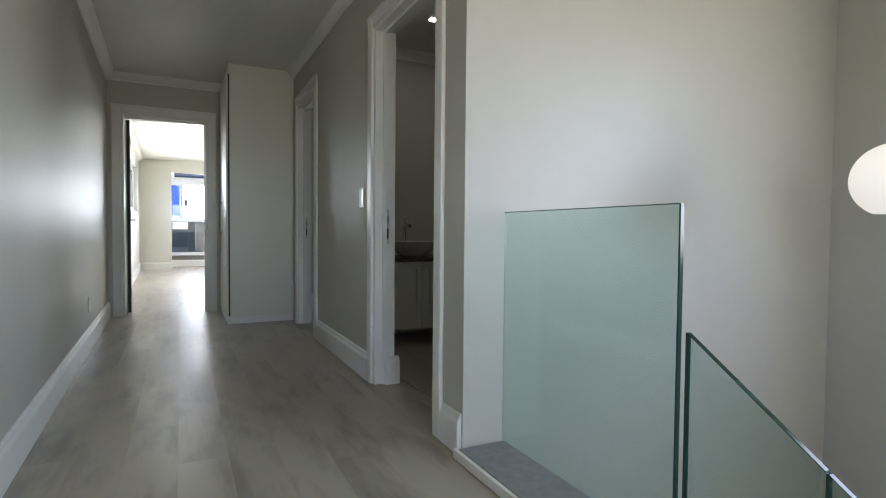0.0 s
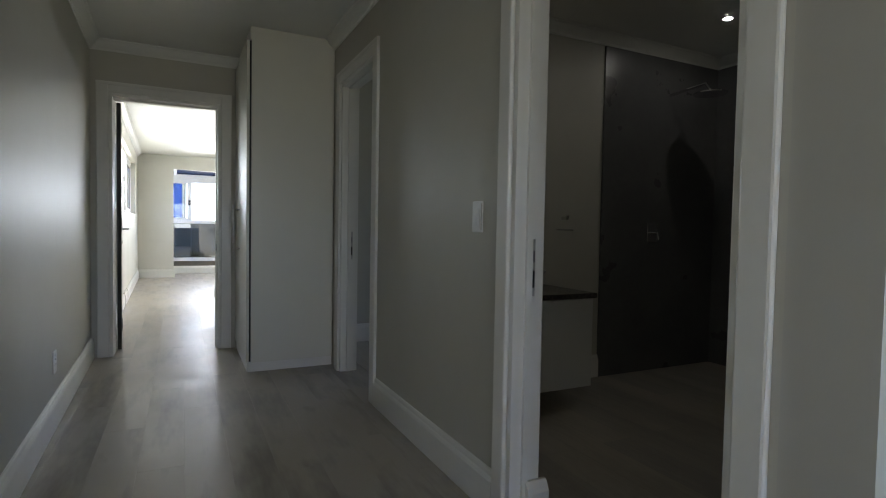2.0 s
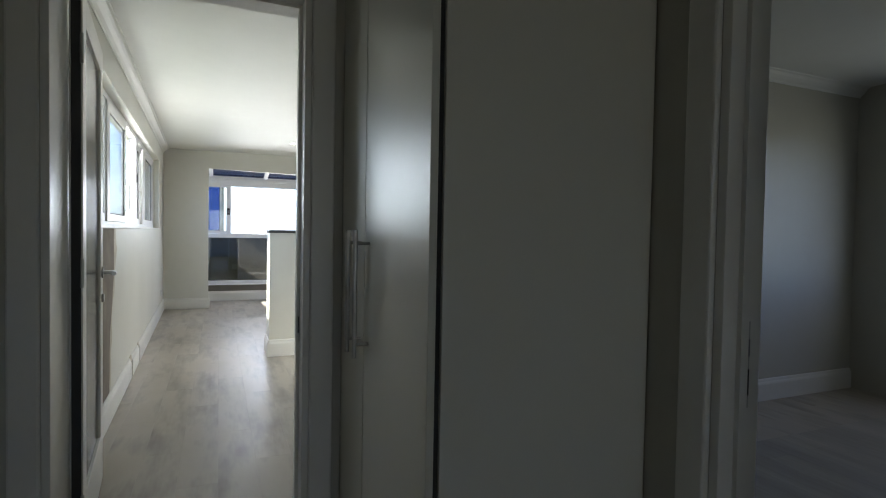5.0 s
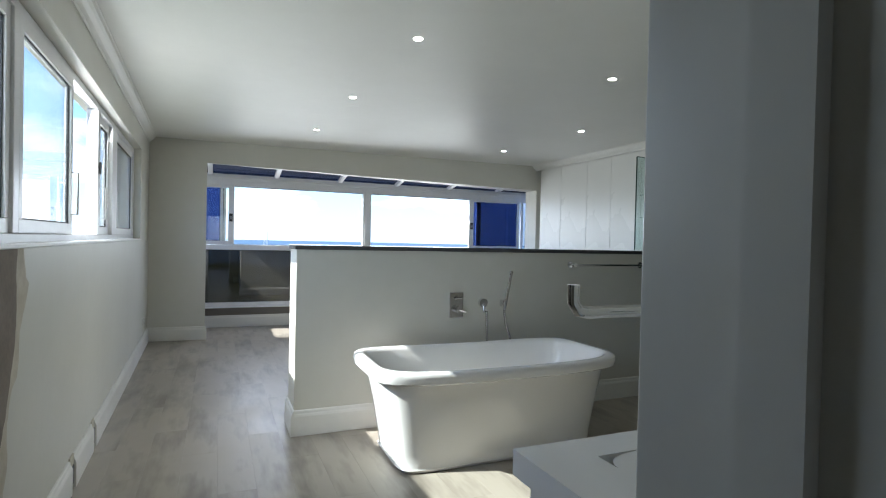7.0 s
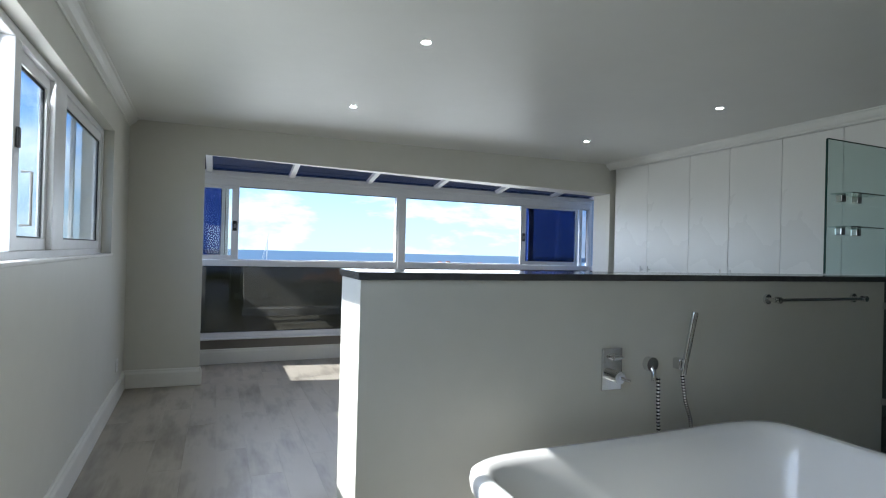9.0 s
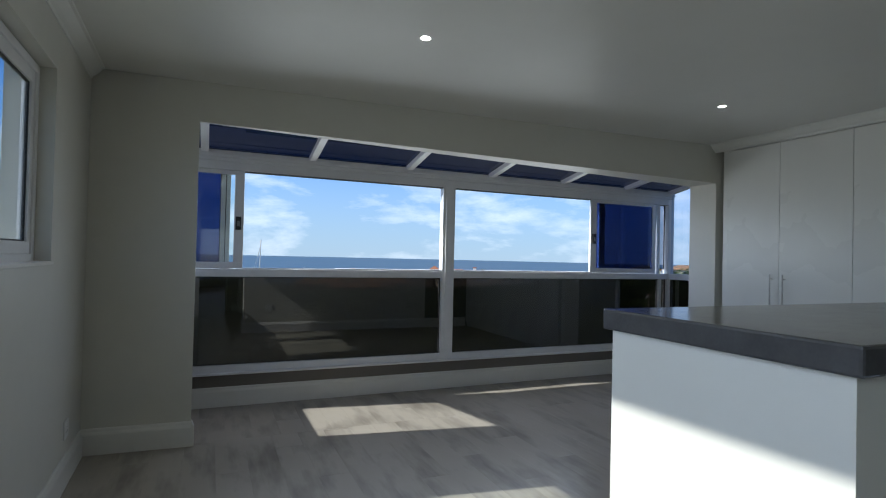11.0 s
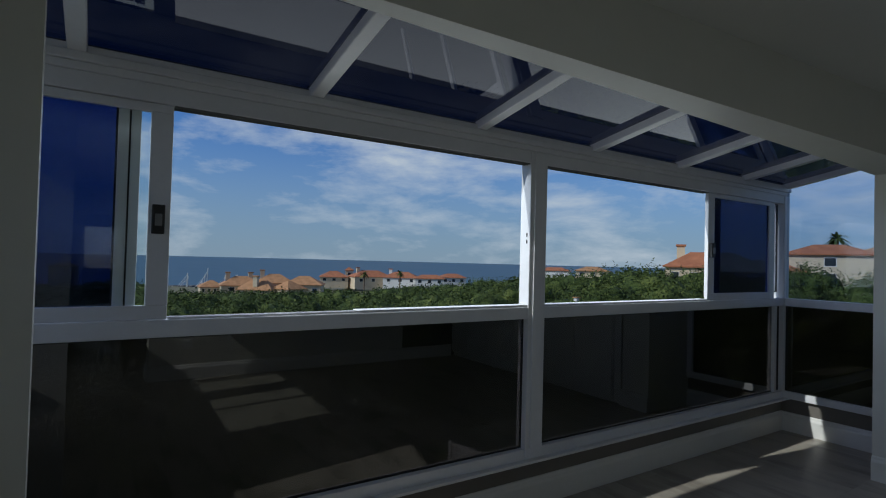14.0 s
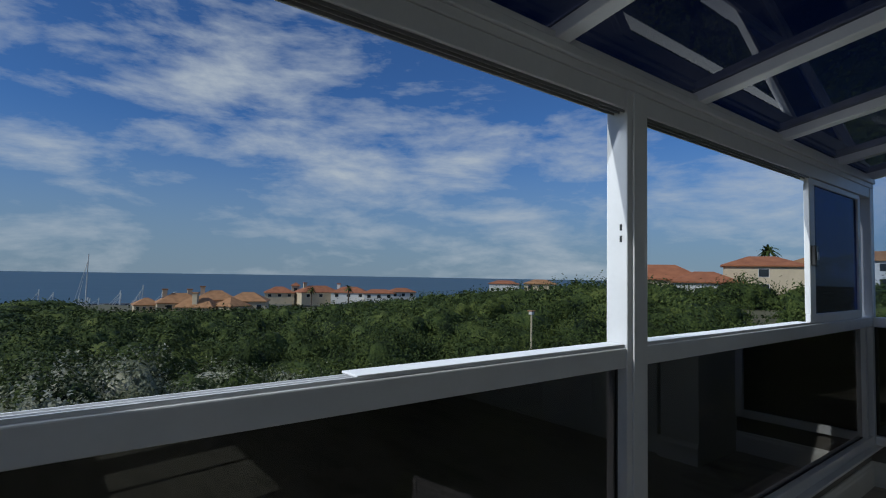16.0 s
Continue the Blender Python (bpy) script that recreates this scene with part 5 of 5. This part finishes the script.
def house(az, d, w, dep, h, turn, top, wall_mat, roof_mat, label, rise=2.2, rows=2, cols=3, chimney=0, eave=0.5):
    """A hip-roofed house whose ridge stands at the height top; its walls go down into the scrub."""
    x, y, _z = out(az, d)
    zb = top - rise - h
    th = thing("house", (x, y, zb), label, "house", "houses by the shore")
    c, s = math.cos(radians(turn)), math.sin(radians(turn))

    def p(u, v, z):
        return (x + u * c - v * s, y + u * s + v * c, z)

    def hexa(bm, u0, v0, z0, u1, v1, z1):
        vs = [bm.verts.new(p(u, v, z)) for z in (z0, z1) for u, v in ((u0, v0), (u1, v0), (u1, v1), (u0, v1))]
        for f in ((3, 2, 1, 0), (4, 5, 6, 7), (0, 1, 5, 4), (1, 2, 6, 5), (2, 3, 7, 6), (3, 0, 4, 7)):
            bm.faces.new([vs[i] for i in f])
    bm = bmesh.new()
    hexa(bm, -w / 2, -dep / 2, zb - 3, w / 2, dep / 2, zb + h)
    part("wall", bm, wall_mat, th)
    bm = bmesh.new()
    e = eave
    k = min(w, dep) / 2
    pts = [(-w / 2 - e, -dep / 2 - e, zb + h), (w / 2 + e, -dep / 2 - e, zb + h), (w / 2 + e, dep / 2 + e, zb + h), (-w / 2 - e, dep / 2 + e, zb + h)]
    lower = [bm.verts.new(p(u, v, z - 0.15)) for u, v, z in pts]
    upper = [bm.verts.new(p(u, v, z + 0.1)) for u, v, z in pts]
    r = (w / 2 - k * 0.85, 0) if w >= dep else (0, dep / 2 - k * 0.85)
    ra, rb = bm.verts.new(p(-r[0], -r[1], top)), bm.verts.new(p(r[0], r[1], top))
    bm.faces.new(lower[::-1])
    for i in range(4):
        bm.faces.new((lower[i], lower[(i + 1) % 4], upper[(i + 1) % 4], upper[i]))
    if w >= dep:
        for f in ((upper[0], upper[1], rb, ra), (upper[1], upper[2], rb), (upper[2], upper[3], ra, rb), (upper[3], upper[0], ra)):
            bm.faces.new(f)
    else:
        for f in ((upper[0], upper[1], ra), (upper[1], upper[2], rb, ra), (upper[2], upper[3], rb), (upper[3], upper[0], ra, rb)):
            bm.faces.new(f)
    roof = part("roof", bm, roof_mat, th)
    for i in range(rows):
        for j in range(cols):
            u = -w / 2 + w * (j + 0.5) / cols
            z0 = zb + h * (i + 0.28) / rows
            z1 = z0 + min(1.5, h / rows * 0.5)
            ww = min(1.6, w / cols * 0.42) / 2
            bm = bmesh.new()
            hexa(bm, u - ww - 0.1, -dep / 2 - 0.05, z0 - 0.1, u + ww + 0.1, -dep / 2 - 0.002, z1 + 0.1)
            wd = part("window", bm, M_WHITE, th)
            bm = bmesh.new()
            hexa(bm, u - ww, -dep / 2 - 0.075, z0, u + ww, -dep / 2 - 0.052, z1)
            part("pane", bm, M_DARKPANE, wd)
    for i in range(chimney):
        u = -w / 3 + i * w * 0.55
        bm = bmesh.new()
        hexa(bm, u - 0.75, -0.75, zb + h, u + 0.75, 0.75, top + 1.1)
        ch = part("chimney", bm, wall_mat, roof)
        bm = bmesh.new()
        hexa(bm, u - 0.95, -0.95, top + 1.1, u + 0.95, 0.95, top + 1.5)
        part("chimney_cap", bm, roof_mat, roof)
    return th


RED = "terracotta roofed cream house among the scrub"
# the resort buildings towards the sea
house(12.2, 205, 14, 11, 2.6, -8, -6.4, M_CREAM, M_TERRA2, "long sandy-roofed cream resort building with chimneys", 3.2, 1, 2, 2)
house(15.4, 205, 13, 11, 3.2, -14, -5.4, M_CREAM, M_TERRA2, "sandy-roofed cream resort building with a chimney", 3.2, 1, 2, 1)
house(18.4, 200, 13, 11, 3.8, -26, -5.8, M_CREAM, M_TERRA2, "sandy-roofed cream resort wing with dark windows", 3.0, 1, 3)
house(9.4, 215, 8, 8, 2.6, -4, -8.4, M_CREAM, M_TERRA2, "low sandy-roofed resort annexe", 2.4, 1, 4)
house(13.9, 196, 8, 12, 2.2, 52, -7.2, M_CREAM, M_TERRA2, "low sandy-roofed cream cross wing", 3.4, 1, 1, 1)
house(16.9, 194, 8, 8, 2.2, 24, -7.4, M_CREAM, M_TERRA2, "small sandy-roofed cream pavilion", 2.8, 1, 2)
house(21.4, 280, 14, 12, 2.6, -20, -5.8, M_CREAM, M_TERRA, RED, 3, 1, 3)
house(25.2, 275, 19, 12, 3.2, -8, -5.0, M_CREAM, M_TERRA, "pale two-storey house with terracotta roof", 3.2, 1, 3, 1)
house(23.0, 285, 4, 4, 7.5, -22, -3.8, M_CREAM, M_TERRA, "small roof tower with terracotta cap", 1.6, 2, 1)
house(28.6, 268, 17, 12, 2.8, -36, -5.2, M_WHITE, M_TERRA, "white two-storey house with terracotta roof", 2.8, 1, 3, 1)
house(31.6, 258, 14, 8, 3, -30, -6.0, M_WHITE, M_TERRA, "white boundary house with low terracotta roof", 1.8, 1, 3)
house(34.0, 275, 13, 9, 3, -20, -5.6, M_WHITE, M_TERRA, RED, 2, 1, 3)
house(45.0, 260, 14, 9, 5, -44, -0.7, M_WHITE, M_TERRA, "pale house with flat terracotta roof on the ridge", 1.6, 1, 5)
house(48.8, 230, 13, 10, 6.0, -46, 0.2, M_CREAM, M_TERRA2, "cream two-storey house with arched windows on the ridge", 1.8, 2, 3)
# the nearer houses on the rise
house(60.2, 118, 17, 11, 3.6, -56, 4.3, M_CREAM, M_TERRA, "low house with a wide orange tiled roof", 3.0, 1, 5, 1)
house(64.6, 112, 11, 9, 3.6, -60, 2.9, M_WHITE, M_TERRA, "low white house wing with orange tiled roof", 2.0, 1, 4)
house(69.4, 118, 13, 10, 5.6, -66, 6.0, M_CREAM, M_TERRA, "tall cream house with orange tiled roof", 1.9, 2, 1)
house(73.6, 150, 12, 9, 5.0, -66, 7.0, M_CREAM, M_TERRA2, "beige house with a low tiled roof behind the palm", 1.6, 2, 3)
house(78.0, 140, 16, 10, 6.0, -74, 7.8, M_WHITE, M_TERRA2, "large pale two-storey house with sandy roof", 2.0, 2, 5)
house(-16.5, 150, 16, 10, 6.0, 14, 0.5, M_CREAM, M_TERRA, RED, 2.4, 2, 4)
house(-2.6, 330, 12, 10, 7.0, 0, -4.5, M_CREAM, M_TERRA, "cream house with terracotta roof near the harbour", 2.4, 2, 3)


def palm(az, d, z, h):
    x, y, _z = out(az, d)
    th = thing("palm_tree", (x, y, z), "fan of green palm fronds on a bare trunk", "palm tree")
    bar("trunk", [(x, y, z - 1), (x + 0.15, y, z + h * 0.5), (x + 0.1, y, z + h)], 0.28, M_BARK, th, n=9)
    rng = random.Random(int(az * 10))
    bm = bmesh.new()
    for k in range(46):
        a, el = rng.uniform(0, 6.28), rng.uniform(-0.5, 1.3)
        L = rng.uniform(2.0, 2.9)
        prev = None
        for i in range(6):
            t = i / 5
            rr = L * t * math.cos(el) + 0.1
            zz = z + h + L * t * math.sin(el) - 1.3 * t * t
            w = 0.30 * (1 - t) * (0.3 + 2.2 * t) + 0.03
            c = Vector((x + 0.1 + rr * math.cos(a), y + rr * math.sin(a), zz))
            sd = Vector((-math.sin(a), math.cos(a), 0)) * w
            cur = (bm.verts.new(c + sd), bm.verts.new(c - sd + Vector((0, 0, -0.05))))
            if prev:
                bm.faces.new((prev[0], prev[1], cur[1], cur[0]))
            prev = cur
    part("crown", bm, M_LEAF, th)


palm(69.9, 132, -1.0, 8.8)
palm(52.5, 200, -4.0, 3.5)
palm(28.4, 240, -12.0, 7.0)
palm(24.6, 245, -13.0, 7.0)


def street_lamp():
    x, y, _z = out(47.9, 44)
    z = float(ground_z(x, y)) - 0.3
    th = thing("street_lamp", (x, y, z), "pale concrete street lamp post with a square lantern", "street lamp")
    top = -1.45
    bar("post", [(x, y, z), (x, y, top - 0.25)], 0.07, M_CREAM, th)
    slab("lantern", (x - 0.16, y - 0.16, top - 0.25, x + 0.16, y + 0.16, top), M_WHITE, th, 0.02)
    slab("lantern_cap", (x - 0.24, y - 0.24, top, x + 0.24, y + 0.24, top + 0.08), M_TERRA2, th, 0.02)
    bm = bmesh.new()
    loft(bm, [[(x - 4 * k + a * 3.2, y + 1.0 + b * 2.2, z + 0.62 - 0.02 * i) for a, b in ((-1, -1), (1, -1), (1, 1), (-1, 1))] for i, k in ((0, 0), (1, 0.02))])
    tagged(new("pavement", mesh_of("pavement", bm, M_ROAD)), "small grey paved spot by the street lamp", "pavement", kind="structure")


street_lamp()


def yacht(az, d, h, label):
    x, y, _z = out(az, d)
    z = -24.0
    th = thing("sailing_yacht", (x, y, z), label, "yacht")
    bm = bmesh.new()
    loft(bm, [[(x - 5, y, zz), (x - 3, y - k, zz), (x + 4, y - k, zz), (x + 5, y, zz), (x + 4, y + k, zz), (x - 3, y + k, zz)] for zz, k in ((z, 0.8), (z + 1.3, 1.5))])
    part("hull", bm, M_WHITE, th)
    bar("mast", [(x, y, z + 1.3), (x + 0.6, y, z + h)], 0.28, M_WHITE, th, n=8)
    for u in (-6.5, -4.5):
        bar("stay", [(x + u, y, z + 1.5), (x + 0.5, y, z + h * 0.9)], 0.09, M_WHITE, th, n=5)
    bar("boom", [(x, y, z + 3), (x + 3.5, y, z + 3)], 0.15, M_WHITE, th, n=6)


yacht(4.6, 370, 34, "tall white yacht mast with stays in the harbour")
for az, d, h in ((1.2, 390, 13), (2.2, 400, 11), (9.0, 380, 16), (10.6, 395, 11), (7.2, 400, 12), (-1.5, 400, 12)):
    yacht(az, d, h, "moored white yacht with bare mast in the harbour")
berths = random.Random(4)
for k in range(16):
    yacht(berths.uniform(2.5, 12.5), berths.uniform(350, 415), berths.uniform(7, 12), "moored white yacht with bare mast in the harbour")
x0, y0, _z = out(-12, 430)
x1, y1, _z = out(16, 430)
bm = bmesh.new()
loft(bm, [[(x0, y0 - 4, z), (x1, y1 - 4, z), (x1, y1 + 4, z), (x0, y0 + 4, z)] for z in (-25, -21.5)])
tagged(new("breakwater", mesh_of("breakwater", bm, M_ROAD)), "long dark stone harbour breakwater", "breakwater", kind="structure")


def slatted_screen():
    """A white boarded balcony screen on tall posts, lower down the slope."""
    a, b = Vector((7.5, 23.0, -3.07)), Vector((7.48, 20.2, -3.07)) + Vector((0.56, 0, 0))
    u = (b - a).normalized()
    side = Vector((-u.y, u.x, 0)) * 0.025
    th = thing("slatted_screen", (a.x, a.y, float(ground_z(a.x, a.y))), "white horizontal slatted balcony screen on posts below the house", "screen")

    def board(name, p, q, z0, z1, w=1.0):
        bm = bmesh.new()
        vs = [bm.verts.new((c.x + k * side.x * w, c.y + k * side.y * w, z)) for z in (z0, z1) for c, k in ((p, -1), (q, -1), (q, 1), (p, 1))]
        for f in ((3, 2, 1, 0), (4, 5, 6, 7), (0, 1, 5, 4), (1, 2, 6, 5), (2, 3, 7, 6), (3, 0, 4, 7)):
            bm.faces.new([vs[i] for i in f])
        part(name, bm, M_WHITE, th)
    for k in range(7):
        board("slat", a, b, -3.07 - 0.15 * (k + 1) + 0.02, -3.07 - 0.15 * k)
    for c in (a, a.lerp(b, 0.5), b):
        board("post", c - u * 0.05, c + u * 0.05, float(ground_z(c.x, c.y)) - 0.3, -3.06, 2.2)


slatted_screen()


# ---- floor planks ----
def plank_material():
    """Grey-brown wood look: long grain, cloudy patches and a tone of its own for each plank."""
    m = bpy.data.materials.new("wood_look_plank")
    m.use_nodes = True
    nt = m.node_tree
    bs = nt.nodes["Principled BSDF"]
    geo = nt.nodes.new("ShaderNodeNewGeometry")
    info = nt.nodes.new("ShaderNodeObjectInfo")
    off = nt.nodes.new("ShaderNodeVectorMath")
    off.operation = "SCALE"
    off.inputs[0].default_value = (13.0, 29.0, 7.0)
    nt.links.new(info.outputs["Random"], off.inputs["Scale"])
    add = nt.nodes.new("ShaderNodeVectorMath")
    add.operation = "ADD"
    nt.links.new(geo.outputs["Position"], add.inputs[0])
    nt.links.new(off.outputs["Vector"], add.inputs[1])

    def grain(scale, stretch, detail, source):
        mp = nt.nodes.new("ShaderNodeMapping")
        mp.inputs["Scale"].default_value = stretch
        nt.links.new(source, mp.inputs["Vector"])
        n = nt.nodes.new("ShaderNodeTexNoise")
        n.inputs["Scale"].default_value, n.inputs["Detail"].default_value = scale, detail
        n.inputs["Roughness"].default_value = 0.6
        nt.links.new(mp.outputs["Vector"], n.inputs["Vector"])
        return n.outputs["Fac"]

    def blend(a, b, w):
        k = nt.nodes.new("ShaderNodeMath")
        k.operation = "MULTIPLY_ADD"
        k.inputs[1].default_value = w
        nt.links.new(a, k.inputs[0])
        nt.links.new(b, k.inputs[2])
        return k.outputs[0]
    streak = grain(2.0, (3.4, 0.8, 1), 3.5, add.outputs["Vector"])
    fine = grain(11.0, (5.0, 0.5, 1), 4.0, add.outputs["Vector"])
    cloud = grain(1.6, (2.0, 1.0, 1), 3.0, geo.outputs["Position"])
    tone = blend(info.outputs["Random"], blend(fine, blend(cloud, streak, 0.7), 0.16), 0.07)
    ramp = nt.nodes.new("ShaderNodeValToRGB")
    ramp.color_ramp.elements[0].position, ramp.color_ramp.elements[1].position = 0.7, 1.3
    ramp.color_ramp.elements[0].color, ramp.color_ramp.elements[1].color = (0.2, 0.177, 0.146, 1), (0.37, 0.335, 0.281, 1)
    nt.links.new(tone, ramp.inputs["Fac"])
    nt.links.new(ramp.outputs["Color"], bs.inputs["Base Color"])
    rr = nt.nodes.new("ShaderNodeMapRange")
    rr.inputs["From Min"].default_value, rr.inputs["From Max"].default_value = 0.3, 0.7
    rr.inputs["To Min"].default_value, rr.inputs["To Max"].default_value = 0.28, 0.48
    nt.links.new(cloud, rr.inputs["Value"])
    nt.links.new(rr.outputs["Result"], bs.inputs["Roughness"])
    bp = nt.nodes.new("ShaderNodeBump")
    bp.inputs["Strength"].default_value, bp.inputs["Distance"].default_value = 0.12, 0.002
    nt.links.new(streak, bp.inputs["Height"])
    nt.links.new(bp.outputs["Normal"], bs.inputs["Normal"])
    return m


def lay_planks(regions, width=0.182, length=1.24):
    mat = plank_material()
    meshes = {}

    def plank_mesh(w, l):
        key = (round(w, 3), round(l, 3))
        if key not in meshes:
            bm = bmesh.new()
            rows = [[bm.verts.new((sx * (w / 2 - i), sy * (l / 2 - i), z)) for sx, sy in ((-1, -1), (1, -1), (1, 1), (-1, 1))] for i, z in ((0.0001, -0.0055), (0.0001, -0.0005), (0.0007, 0.0))]
            for a, b in zip(rows, rows[1:]):
                for k in range(4):
                    bm.faces.new((a[k], a[(k + 1) % 4], b[(k + 1) % 4], b[k]))
            bm.faces.new(rows[-1])
            me = bpy.data.meshes.new("plank")
            bm.to_mesh(me)
            bm.free()
            me.materials.append(mat)
            meshes[key] = me
        return meshes[key]
    starts = (0.0, 0.46, 0.91, 0.23, 0.68)
    for x0, x1, y0, y1 in regions:
        for i in range(math.ceil((x1 - x0) / width - 0.05)):
            xa, xb = x0 + i * width, min(x0 + (i + 1) * width, x1)
            y = y0 - starts[i % 5]
            while y < y1 - 0.02:
                ya, yb = max(y, y0), min(y + length, y1)
                if yb - ya > 0.02:
                    ob = new("plank", plank_mesh(xb - xa, yb - ya))
                    ob.location = ((xa + xb) / 2, (ya + yb) / 2, 0)
                    ob.parent = floor
                y += length


lay_planks([(-0.62, 1.08, -1.75, 6.75), (1.08, 1.262, 2.14, 6.55), (-0.82, 5.05, 6.75, 13.54), (-0.75, 5.1, 13.54, 14.40)])
